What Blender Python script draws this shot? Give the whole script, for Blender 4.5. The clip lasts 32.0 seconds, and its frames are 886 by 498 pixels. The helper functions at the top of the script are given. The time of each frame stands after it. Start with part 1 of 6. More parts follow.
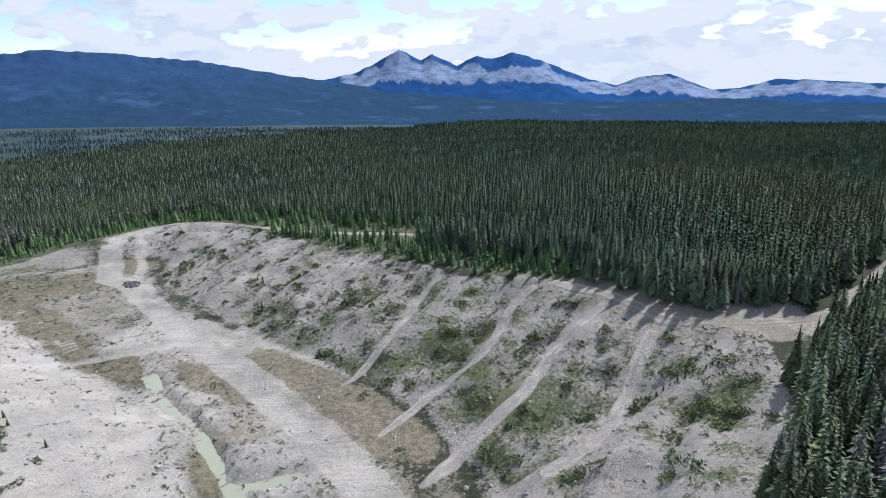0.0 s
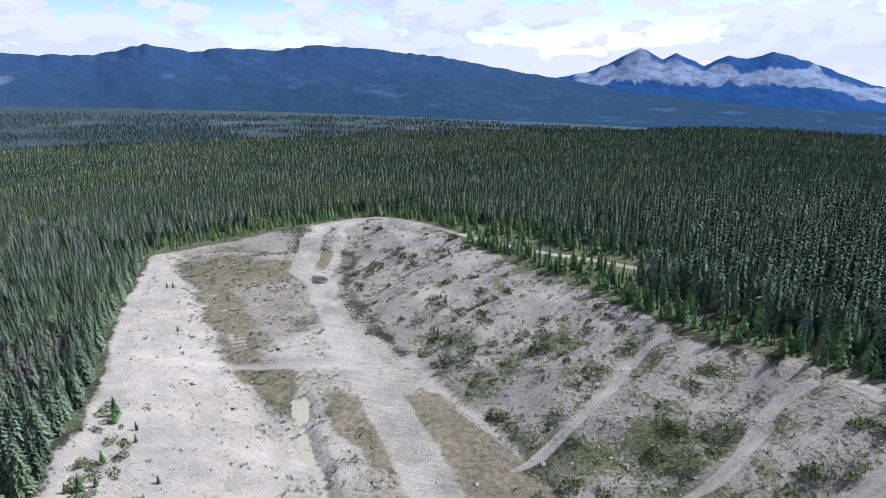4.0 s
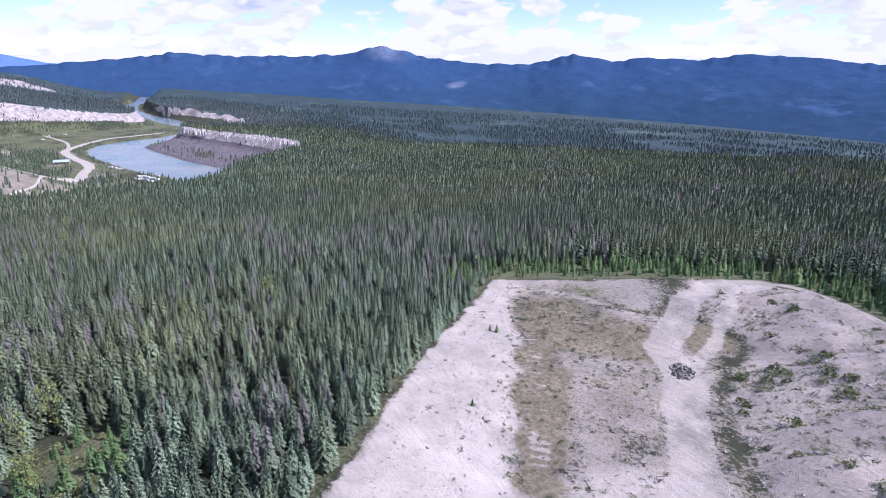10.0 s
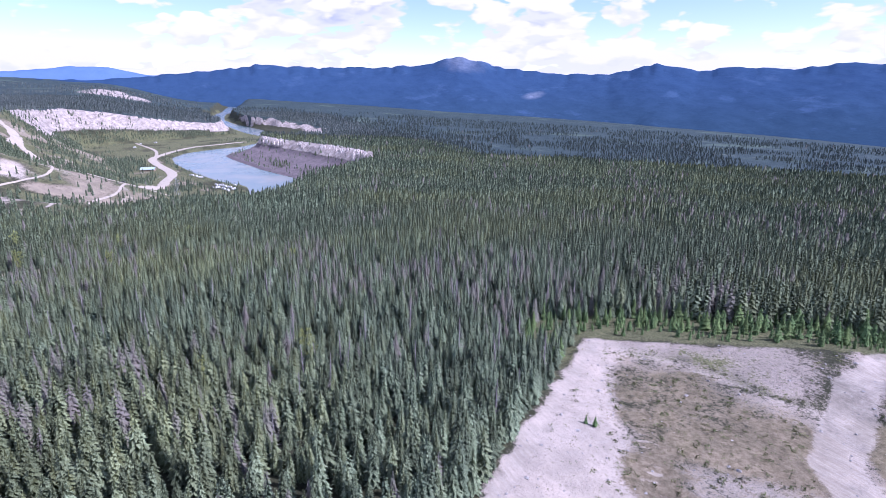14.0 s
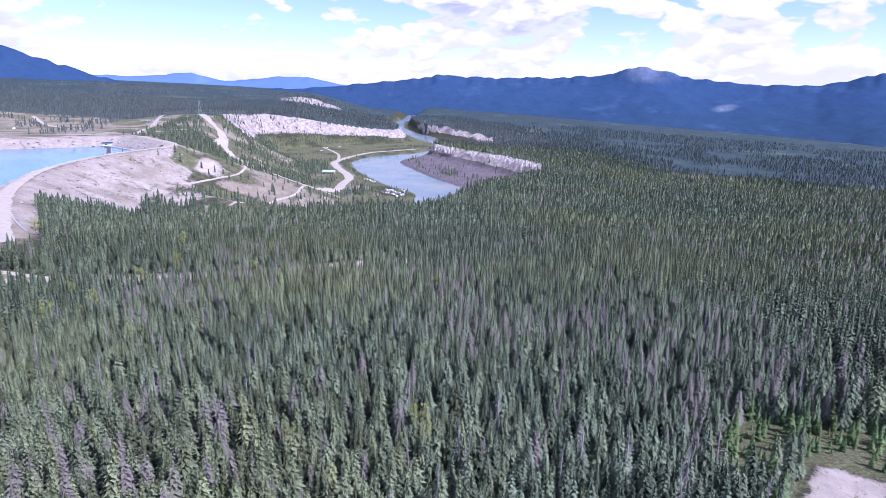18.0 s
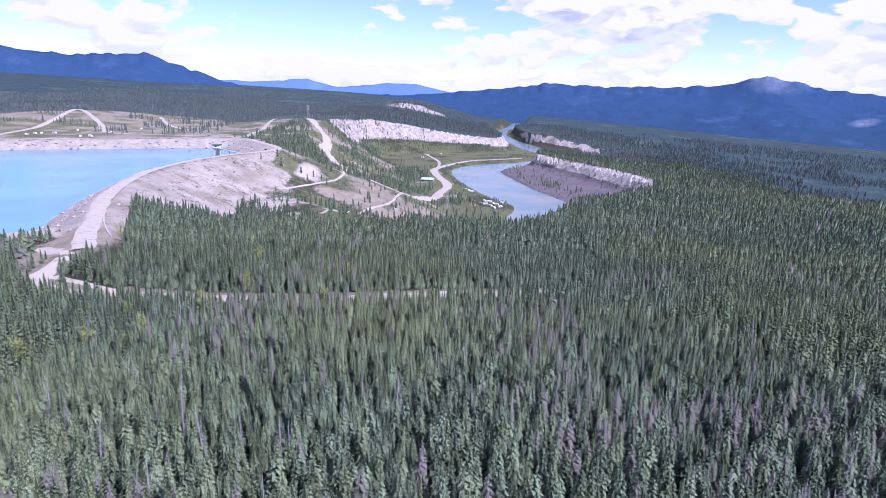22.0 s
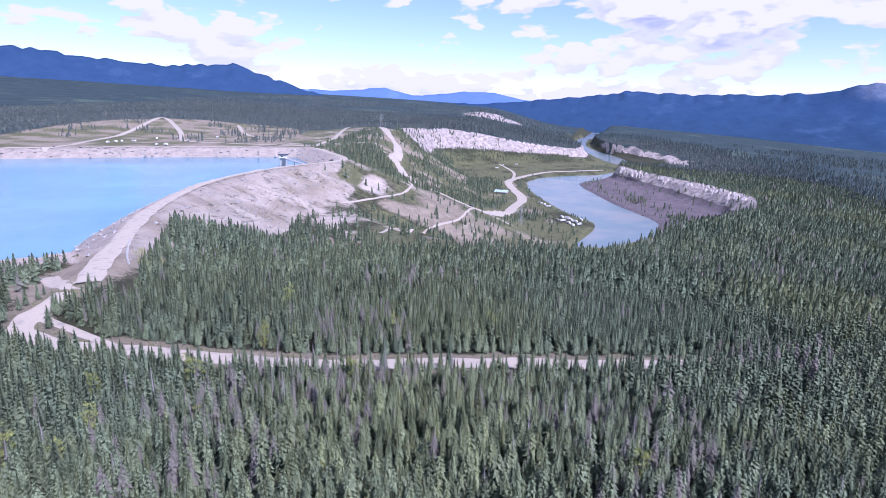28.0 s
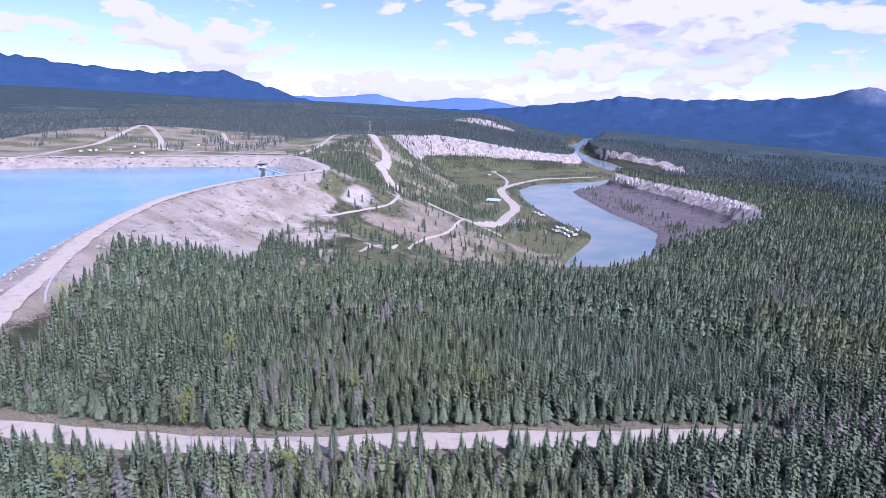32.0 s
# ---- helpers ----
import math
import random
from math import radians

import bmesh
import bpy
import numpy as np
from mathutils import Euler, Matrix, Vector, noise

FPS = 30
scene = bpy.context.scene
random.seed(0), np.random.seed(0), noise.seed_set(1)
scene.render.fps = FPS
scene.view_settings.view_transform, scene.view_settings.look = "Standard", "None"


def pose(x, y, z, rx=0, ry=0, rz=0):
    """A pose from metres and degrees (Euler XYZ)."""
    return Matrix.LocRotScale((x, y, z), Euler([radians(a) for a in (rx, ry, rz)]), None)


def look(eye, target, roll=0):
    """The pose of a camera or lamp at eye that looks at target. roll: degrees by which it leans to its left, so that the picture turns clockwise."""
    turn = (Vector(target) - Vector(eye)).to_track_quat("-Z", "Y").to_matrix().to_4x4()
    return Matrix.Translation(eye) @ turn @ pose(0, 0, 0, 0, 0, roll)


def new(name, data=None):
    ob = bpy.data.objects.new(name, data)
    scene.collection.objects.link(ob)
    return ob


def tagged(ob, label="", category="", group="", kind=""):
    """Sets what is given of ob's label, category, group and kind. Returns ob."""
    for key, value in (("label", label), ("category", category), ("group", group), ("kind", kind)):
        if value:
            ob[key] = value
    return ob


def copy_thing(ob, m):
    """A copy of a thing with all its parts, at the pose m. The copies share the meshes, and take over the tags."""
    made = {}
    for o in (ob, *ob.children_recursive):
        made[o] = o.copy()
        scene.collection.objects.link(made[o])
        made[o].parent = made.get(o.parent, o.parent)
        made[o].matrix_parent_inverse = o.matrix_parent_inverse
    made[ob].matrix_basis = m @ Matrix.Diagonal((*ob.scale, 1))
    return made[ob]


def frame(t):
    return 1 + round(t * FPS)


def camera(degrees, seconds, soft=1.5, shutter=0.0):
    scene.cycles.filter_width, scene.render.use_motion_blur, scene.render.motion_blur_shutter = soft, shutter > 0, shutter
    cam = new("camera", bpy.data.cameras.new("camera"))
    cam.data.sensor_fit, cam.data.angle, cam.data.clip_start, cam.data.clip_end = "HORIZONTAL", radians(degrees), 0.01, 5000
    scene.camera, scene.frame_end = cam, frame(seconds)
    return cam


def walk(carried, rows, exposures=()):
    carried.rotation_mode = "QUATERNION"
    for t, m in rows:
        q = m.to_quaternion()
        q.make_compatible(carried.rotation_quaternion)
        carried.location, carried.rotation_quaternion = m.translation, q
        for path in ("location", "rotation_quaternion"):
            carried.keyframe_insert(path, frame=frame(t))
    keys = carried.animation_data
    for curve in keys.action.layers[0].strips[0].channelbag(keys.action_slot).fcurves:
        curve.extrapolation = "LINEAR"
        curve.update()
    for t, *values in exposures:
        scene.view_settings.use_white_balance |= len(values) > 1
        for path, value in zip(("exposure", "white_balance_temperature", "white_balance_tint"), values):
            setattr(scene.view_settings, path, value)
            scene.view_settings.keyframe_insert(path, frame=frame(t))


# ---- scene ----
from mathutils.geometry import tessellate_polygon

cam = camera(73.27, 32.0, soft=0.5)


def aim(x, y, z, yaw, pitch, roll):
    """Eye, heading clockwise from +y, tilt upwards, lean."""
    return pose(x, y, z, 90 + pitch, 0, -yaw) @ pose(0, 0, 0, 0, 0, roll)


ROWS = [
    (0, -0.00, 0.00, 70.00, -0.00, -18.05, -1.28),
    (0.5, -0.14, 3.99, 69.45, -2.65, -18.03, -1.19),
    (1, -0.28, 7.96, 68.92, -5.21, -18.01, -1.09),
    (1.5, -0.44, 11.79, 68.44, -7.72, -18.00, -0.99),
    (2, -0.61, 15.49, 68.07, -10.26, -18.01, -0.89),
    (2.5, -0.84, 19.13, 67.83, -12.75, -17.96, -0.79),
    (3, -1.28, 22.73, 67.64, -14.77, -17.92, -0.70),
    (3.5, -1.97, 26.36, 67.40, -16.92, -17.93, -0.62),
    (4, -2.84, 30.09, 67.12, -21.18, -17.91, -0.53),
    (4.5, -3.88, 33.96, 66.81, -24.91, -17.90, -0.46),
    (6.5, -10.25, 49.30, 65.22, -35.43, -17.64, -0.65),
    (7, -12.18, 52.34, 64.93, -37.76, -17.46, -0.63),
    (7.5, -14.27, 55.28, 64.72, -40.56, -17.34, -0.57),
    (8, -16.51, 58.17, 64.55, -44.82, -17.20, -0.49),
    (8.5, -18.95, 60.97, 64.43, -49.02, -17.10, -0.38),
    (9, -21.65, 63.63, 64.37, -52.91, -17.01, -0.28),
    (9.5, -24.44, 66.17, 64.26, -56.39, -16.93, -0.20),
    (10, -27.41, 68.50, 64.16, -58.30, -16.81, -0.14),
    (10.5, -30.61, 70.61, 64.09, -58.66, -16.65, -0.12),
    (11, -33.92, 72.61, 63.98, -59.05, -16.56, -0.12),
    (11.5, -37.28, 74.58, 63.81, -59.49, -16.44, -0.15),
    (12, -40.74, 76.47, 63.64, -59.89, -16.35, -0.19),
    (12.5, -44.27, 78.29, 63.49, -60.27, -16.25, -0.23),
    (13, -47.89, 79.98, 63.36, -61.24, -16.13, -0.27),
    (13.5, -51.50, 81.60, 63.23, -63.36, -15.98, -0.31),
    (15.5, -65.24, 87.89, 63.01, -70.94, -15.42, -0.25),
    (16, -68.82, 89.44, 62.90, -73.26, -15.30, -0.19),
    (16.5, -72.42, 90.93, 62.76, -75.69, -15.17, -0.14),
    (17, -75.97, 92.39, 62.56, -77.95, -15.05, -0.08),
    (17.5, -79.52, 93.72, 62.33, -79.89, -14.95, -0.01),
    (18, -83.16, 94.87, 62.18, -81.58, -14.86, 0.05),
    (18.5, -86.91, 95.81, 62.15, -83.08, -14.75, 0.13),
    (19, -90.73, 96.63, 62.21, -84.44, -14.70, 0.22),
    (19.5, -94.61, 97.29, 62.35, -85.03, -14.62, 0.32),
    (20, -98.50, 97.78, 62.51, -85.06, -14.50, 0.42),
    (20.5, -102.38, 98.15, 62.62, -86.59, -14.43, 0.54),
    (21, -106.23, 98.47, 62.62, -88.18, -14.37, 0.66),
    (21.5, -110.02, 98.75, 62.53, -89.59, -14.31, 0.77),
    (22, -113.73, 99.03, 62.38, -91.18, -14.24, 0.86),
    (22.5, -117.44, 99.24, 62.23, -92.70, -14.21, 0.94),
    (23, -121.22, 99.35, 62.16, -93.93, -14.17, 0.99),
    (23.5, -125.05, 99.38, 62.15, -95.08, -14.15, 1.02),
    (24, -128.89, 99.38, 62.16, -96.08, -14.09, 1.01),
    (24.5, -132.74, 99.30, 62.16, -96.94, -14.05, 0.99),
    (25, -136.66, 99.12, 62.21, -97.74, -13.99, 0.96),
    (25.5, -140.61, 98.94, 62.23, -98.53, -13.91, 0.94),
    (27.5, -158.00, 98.29, 61.82, -98.74, -13.62, 0.84),
    (28, -162.56, 98.01, 61.94, -98.38, -13.55, 0.81),
    (28.5, -167.15, 97.68, 62.09, -98.14, -13.48, 0.77),
    (29, -171.69, 97.41, 62.24, -97.99, -13.42, 0.73),
    (29.5, -176.13, 97.28, 62.36, -97.89, -13.35, 0.71),
    (30, -180.48, 97.25, 62.43, -97.83, -13.27, 0.69),
    (30.5, -184.72, 97.30, 62.43, -97.79, -13.20, 0.67),
    (31, -188.87, 97.43, 62.38, -97.79, -13.11, 0.64),
    (31.5, -192.90, 97.67, 62.26, -97.79, -13.05, 0.61),
    (32, -196.89, 97.96, 62.09, -97.78, -12.99, 0.58),
]

walk(cam, [(t, aim(*row)) for t, *row in ROWS], exposures=[(0.0, 0.36, 5560, 11), (4.0, 0.43, 5540, 14), (9.0, 0.58, 5420, 28), (16.0, 0.66, 5290, 38), (32.0, 0.50, 5260, 38)])

# ---- light ----
SUN_AZ, SUN_EL = radians(43), radians(46)
world = bpy.data.worlds.new("sky")
scene.world = world
world.use_nodes = True


class Nodes:
    """Short hand for building node trees."""

    def __init__(self, tree):
        self.tree = tree

    def add(self, kind, **values):
        node = self.tree.nodes.new(kind)
        for key, value in values.items():
            if key in node.inputs:
                self.link(value, node.inputs[key])
            else:
                setattr(node, key, value)
        return node

    def link(self, value, socket):
        if isinstance(value, bpy.types.NodeSocket):
            self.tree.links.new(value, socket)
        else:
            socket.default_value = value

    def math(self, op, a, b=0.0, c=0.0, clamp=False):
        node = self.tree.nodes.new("ShaderNodeMath")
        node.operation, node.use_clamp = op, clamp
        for value, socket in zip((a, b, c), node.inputs):
            self.link(value, socket)
        return node.outputs[0]

    def mix(self, fac, a, b, blend="MIX"):
        node = self.tree.nodes.new("ShaderNodeMix")
        node.data_type, node.blend_type = "RGBA", blend
        self.link(fac, node.inputs[0])
        for value, socket in ((a, node.inputs[6]), (b, node.inputs[7])):
            self.link(value if isinstance(value, bpy.types.NodeSocket) or len(value) == 4 else (*value, 1), socket)
        return node.outputs[2]

    def noise(self, vector, scale, detail=4.0, rough=0.55, dims="3D"):
        node = self.tree.nodes.new("ShaderNodeTexNoise")
        node.noise_dimensions = dims
        if vector is not None:
            self.link(vector, node.inputs["Vector"])
        node.inputs["Scale"].default_value = scale
        node.inputs["Detail"].default_value = detail
        node.inputs["Roughness"].default_value = rough
        return node.outputs[0]

    def ramp(self, value, low, high):
        node = self.tree.nodes.new("ShaderNodeMapRange")
        node.interpolation_type = "SMOOTHSTEP"
        self.link(value, node.inputs[0])
        node.inputs[1].default_value, node.inputs[2].default_value = low, high
        return node.outputs[0]


def build_sky():
    tree = world.node_tree
    tree.nodes.clear()
    n = Nodes(tree)
    sky = n.add("ShaderNodeTexSky", sky_type="NISHITA", sun_disc=False, sun_elevation=SUN_EL, sun_rotation=SUN_AZ, altitude=1300.0, air_density=1.0, dust_density=0.15, ozone_density=1.0)
    clear = n.add("ShaderNodeBackground", Color=sky.outputs[0], Strength=0.105)
    coords = n.add("ShaderNodeTexCoord").outputs["Generated"]
    parts = n.add("ShaderNodeSeparateXYZ", Vector=coords)
    x, y, z = parts.outputs
    # heaps of cumulus: wide banks broken into puffs, their tops lit, their bases grey blue
    def heap(lift):
        place = n.add("ShaderNodeCombineXYZ", X=n.math("ADD", x, 4.9), Y=n.math("ADD", y, 2.3), Z=n.math("MULTIPLY", n.math("ADD", z, lift), 3.3)).outputs[0]
        warp = n.add("ShaderNodeTexNoise", Vector=place, Scale=7.0, Detail=3.0, Roughness=0.6)
        bent = n.add("ShaderNodeVectorMath", operation="ADD")
        n.link(place, bent.inputs[0])
        shift = n.add("ShaderNodeVectorMath", operation="SCALE")
        n.link(warp.outputs["Color"], shift.inputs[0])
        shift.inputs["Scale"].default_value = 0.085
        n.link(shift.outputs[0], bent.inputs[1])
        bent = bent.outputs[0]
        bulk = n.noise(place, 2.9, 5.0, 0.58)
        round_place = n.add("ShaderNodeVectorMath", operation="MULTIPLY")
        n.link(bent, round_place.inputs[0])
        round_place.inputs[1].default_value = (1.0, 1.0, 0.6)
        puffs = n.add("ShaderNodeTexVoronoi", feature="SMOOTH_F1", Vector=round_place.outputs[0], Scale=13.0, Detail=2.0, Roughness=0.5, Smoothness=0.2).outputs["Distance"]
        curls = n.noise(bent, 19.0, 5.0, 0.6)
        return n.math("ADD", n.math("SUBTRACT", bulk, n.math("MULTIPLY", puffs, 0.27)), n.math("MULTIPLY", curls, 0.13))

    big, above = heap(0.0), heap(0.022)
    haze = n.math("ADD", n.ramp(z, 0.16, 0.0), n.math("MULTIPLY", n.ramp(z, 0.045, -0.01), 2.2))
    thick = n.math("ADD", big, n.math("MULTIPLY", haze, 0.06))
    cover = n.ramp(thick, 0.328, 0.380)
    shade = n.ramp(n.math("ADD", n.math("SUBTRACT", big, above), n.math("MULTIPLY", n.math("SUBTRACT", n.noise(coords, 26.0, 5.0, 0.6), 0.5), 0.09)), -0.075, 0.036)
    deep = n.ramp(big, 0.36, 0.56)
    low_tone = n.mix(deep, (0.95, 0.975, 1.04), (0.60, 0.665, 0.83))
    tone = n.mix(shade, low_tone, (1.10, 1.09, 1.07))
    tone = n.mix(n.math("MULTIPLY", n.ramp(z, 0.05, 0.0), 0.3), tone, (1.02, 1.02, 1.03))
    cloud = n.add("ShaderNodeBackground", Color=tone, Strength=0.60)
    both = n.add("ShaderNodeMixShader")
    n.link(cover, both.inputs[0])
    n.link(clear.outputs[0], both.inputs[1])
    n.link(cloud.outputs[0], both.inputs[2])
    out = n.add("ShaderNodeOutputWorld")
    n.link(both.outputs[0], out.inputs["Surface"])


build_sky()
sun = new("sun", bpy.data.lights.new("sun", "SUN"))
sun.data.energy, sun.data.angle, sun.data.color = 4.2, radians(0.53), (1.0, 0.95, 0.88)
sun.matrix_world = look((0, 0, 0), (-math.sin(SUN_AZ) * math.cos(SUN_EL), -math.cos(SUN_AZ) * math.cos(SUN_EL), -math.sin(SUN_EL)))

# ---- the plan: lines on the map, in metres ----
PIT_RIM = [(-150, 160), (-139, 176), (-125, 192), (-107, 214), (-95, 215), (-72, 199), (-55, 182), (-23, 158), (1, 134), (21, 121), (33, 109), (41, 98), (52, 88), (49, 75), (45, 67), (39.5, 60), (33, 51), (20, 22), (-20, 22), (-58, 48), (-71, 69), (-82, 85.5), (-93, 97.5), (-103, 106), (-125, 130)]
PIT_FLOOR = [(-143, 160), (-133, 171), (-110, 178), (-98, 186), (-88, 178), (-81, 159), (-65, 142), (-52, 130), (-37, 117), (-17, 102), (-5, 89), (4, 71), (7, 50), (-20, 45), (-40, 74), (-49, 88), (-69, 104), (-81, 112), (-118, 142)]
POND = [(-59, 105), (-55, 100), (-50, 94), (-44, 89), (-39, 82), (-36, 78), (-33, 73), (-29, 69)]
POND_ARM = [(-32, 73), (-27, 73), (-22, 75)]
FLOOR_ROAD = [(-107, 214), (-113, 203), (-110, 188), (-99, 166), (-88, 158), (-77, 145), (-68, 135), (-42, 107), (-22, 85), (-13, 73), (0, 55)]
FLOOR_ROAD_B = [(-88, 158), (-94, 176), (-104, 196)]
TRACK_A = [(0, 134.5), (-6, 127), (-10.5, 113.5), (-15.5, 105), (-20.5, 98.5)]
TRACK_B = [(21, 121), (13.5, 114.5), (8, 102.5), (1, 96), (-6, 90), (-12, 82)]
TRACK_C = [(33, 108), (24, 101), (17.5, 94.5), (12, 86), (5, 80.5), (0, 75), (-5, 69.5)]
TRACK_D = [(37.7, 96.8), (32.6, 89.7), (27.5, 81), (22, 73.6), (14.7, 69), (8, 67), (0, 62)]
CROSS_TRACK = [(-96.5, 102), (-88, 105), (-81, 110), (-68, 116), (-56, 121)]
BENCH_TRACK = [(-73, 77), (-62, 88), (-49, 90)]
EDGE_TRACK = [(-148, 162), (-124.5, 132), (-101.5, 106.5), (-89, 95), (-79.5, 84.5), (-66, 68), (-50, 48)]
RIM_ROAD = [(118, 140), (90, 114), (78, 104), (66, 95), (50, 94), (40, 98), (34, 109), (22, 121)]
BACK_ROAD = [(-107, 217), (-94, 214), (-72, 198), (-54, 187), (-32, 177), (-20, 173), (-6, 166)]
FOREST_ROAD = [(-322, -37), (-314, -40), (-303, -40), (-292, -33), (-288, -20), (-290, -4), (-291, 17), (-294, 42), (-302, 75), (-308, 102), (-316, 130), (-320, 150)]
DAM_CREST = [(-322, -37), (-345, -50), (-368, -61), (-428, -91), (-480, -110), (-547, -127), (-610, -129), (-666, -120), (-715, -99), (-748, -92), (-785, -106), (-830, -134), (-880, -164), (-908, -192), (-895, -240), (-869, -327), (-835, -413), (-797, -487), (-720, -640), (-560, -760)]
LAKE_BACK = [(-300, -700), (-290, -320), (-328, -112), (-342, -74)]
RIVER = [(-640, 150), (-760, 180), (-845, 205), (-905, 215), (-970, 195), (-1050, 173), (-1130, 155), (-1210, 140), (-1290, 135), (-1345, 155), (-1385, 205), (-1420, 270), (-1520, 330), (-1640, 345), (-1760, 322), (-1900, 312), (-2070, 290), (-2250, 266), (-2430, 262), (-2600, 275), (-2860, 300), (-3080, 370), (-4200, 520)]
VALLEY_RIM = [(-520, 150), (-600, 215), (-754, 318), (-886, 362), (-992, 354), (-1120, 322), (-1201, 297), (-1274, 263), (-1335, 258), (-1400, 322), (-1470, 400), (-1560, 450), (-1720, 462), (-1860, 420), (-1960, 378), (-2060, 330), (-2300, 320), (-2560, 330), (-3060, 420), (-4200, 600), (-4200, 430), (-3060, 290), (-2560, 215), (-2300, 210), (-2100, 215), (-1920, 235), (-1800, 225), (-1775, 130), (-1715, 30), (-1725, -50), (-1700, -130), (-1500, -170), (-1200, -160), (-900, -110), (-780, -95), (-690, -80), (-600, -40), (-540, 10), (-500, 70)]
VALLEY_FLOOR = [(-620, 140), (-800, 228), (-930, 268), (-1020, 242), (-1135, 224), (-1215, 206), (-1255, 194), (-1320, 222), (-1370, 280), (-1450, 345), (-1560, 395), (-1700, 400), (-1860, 375), (-2040, 325), (-2300, 300), (-2560, 310), (-3060, 395), (-4200, 560), (-4200, 480), (-3060, 320), (-2560, 240), (-2300, 238), (-2090, 252), (-1900, 272), (-1745, 262), (-1722, 195), (-1690, 125), (-1640, 20), (-1600, -30), (-1560, -80), (-1400, -60), (-1217, 10), (-1000, 40), (-870, 90), (-700, 120)]
HILL_ROAD = [(-1293, -189), (-1193, -149), (-1141, -125), (-1040, -101), (-967, -91), (-938, -82), (-857, -48), (-833, -26), (-822, -5), (-806, 19), (-802, 38), (-835, 54), (-985, 77), (-1060, 85), (-1190, 63), (-1270, 57), (-1360, 86), (-1440, 128), (-1480, 185), (-1520, 250)]
HILL_ROAD_B = [(-803, 38), (-800, 58), (-788, 80)]
HILL_TRACK = [(-900, -70), (-822, -46), (-778, -27), (-735, -22), (-700, -28), (-660, -46), (-633, -58)]
YARD_TRACK = [(-318, -39), (-326, -52), (-336, -64)]
INNER_TRACK = [(-303, -38), (-299, -28), (-294, -14), (-290, -2)]
STRIP_RUT = [(-118, 147), (-111, 140), (-101, 133), (-91, 125), (-82, 117)]
STRIP_RUT_B = [(-116.6, 148.4), (-109.6, 141.4), (-99.7, 134.4), (-89.8, 126.5), (-81, 118.6)]
FLOOR_BERM = [(-84, 162), (-73, 148), (-61, 133), (-50, 120), (-40, 109), (-24, 91), (-13, 78)]
SLOPE_BERM = [(8, 74), (17, 82), (30, 92), (34, 99)]
SPOIL_A = [(-52.5, 100), (-48, 95.5), (-44, 92), (-41, 88)]
SPOIL_B = [(-50, 101.5), (-46, 97.5), (-41, 94)]
SPOIL_C = [(-34, 82), (-30.5, 79), (-29, 76.5)]
LOOP_TRACK = [(-525, 4), (-643, 11), (-713, 32), (-778, 36), (-800, 36)]
CAMP_TRACK = [(-1233, 60), (-1420, 60), (-1600, 20)]
KNOLL_ROAD = [(-790, -470), (-935, -517), (-1077, -563), (-1288, -641), (-1150, -520), (-991, -413), (-960, -330), (-955, -200)]
KNOLL_TRACK = [(-1319, -495), (-1150, -390), (-1063, -284)]
BACK_TRACK = [(-960, -200), (-1100, -220), (-1290, -260), (-1450, -290)]


# line, half width, whether it is a built road bed
ROADS = [(FLOOR_ROAD, 3.9, False), (FLOOR_ROAD_B, 1.8, False), (CROSS_TRACK, 1.5, False), (BENCH_TRACK, 1.0, False), (STRIP_RUT, 0.2, False), (STRIP_RUT_B, 0.2, False), (EDGE_TRACK, 1.3, False), (TRACK_A, 1.15, True), (TRACK_B, 1.25, True), (TRACK_C, 1.7, True), (TRACK_D, 1.45, True), (RIM_ROAD, 2.0, True), (BACK_ROAD, 1.2, True), (FOREST_ROAD, 4.0, True), (YARD_TRACK, 3.0, True), (INNER_TRACK, 1.8, True), (DAM_CREST, 4.0, True), (HILL_ROAD, 7.0, True), (HILL_ROAD_B, 5.0, True), (HILL_TRACK, 1.3, True), (LOOP_TRACK, 1.4, True), (CAMP_TRACK, 3.0, True), (KNOLL_ROAD, 4.5, True), (KNOLL_TRACK, 3.5, True), (BACK_TRACK, 3.5, True)]


def measure_line(X, Y, line, closed=False):
    """Distance of the points to a line of the map, and how far along it they lie (0 to 1)."""
    pts = np.array(line, float)
    if closed:
        pts = np.vstack([pts, pts[:1]])
    best, along = np.full(X.shape, 1e9), np.zeros(X.shape)
    for i, (a, b) in enumerate(zip(pts[:-1], pts[1:])):
        d = b - a
        s = np.clip(((X - a[0]) * d[0] + (Y - a[1]) * d[1]) / (d @ d), 0, 1)
        dist = np.hypot(X - a[0] - s * d[0], Y - a[1] - s * d[1])
        near = dist < best
        best[near], along[near] = dist[near], ((i + s) / (len(pts) - 1))[near]
    return best, along


def inside(X, Y, poly):
    pts = np.array(poly, float)
    res = np.zeros(X.shape, bool)
    for a, b in zip(pts, np.roll(pts, -1, 0)):
        hit = ((a[1] > Y) != (b[1] > Y)) & (X < (b[0] - a[0]) * (Y - a[1]) / (b[1] - a[1] + 1e-12) + a[0])
        res ^= hit
    return res


def step(v, low, high):
    t = np.clip((v - low) / (high - low), 0, 1)
    return t * t * (3 - 2 * t)


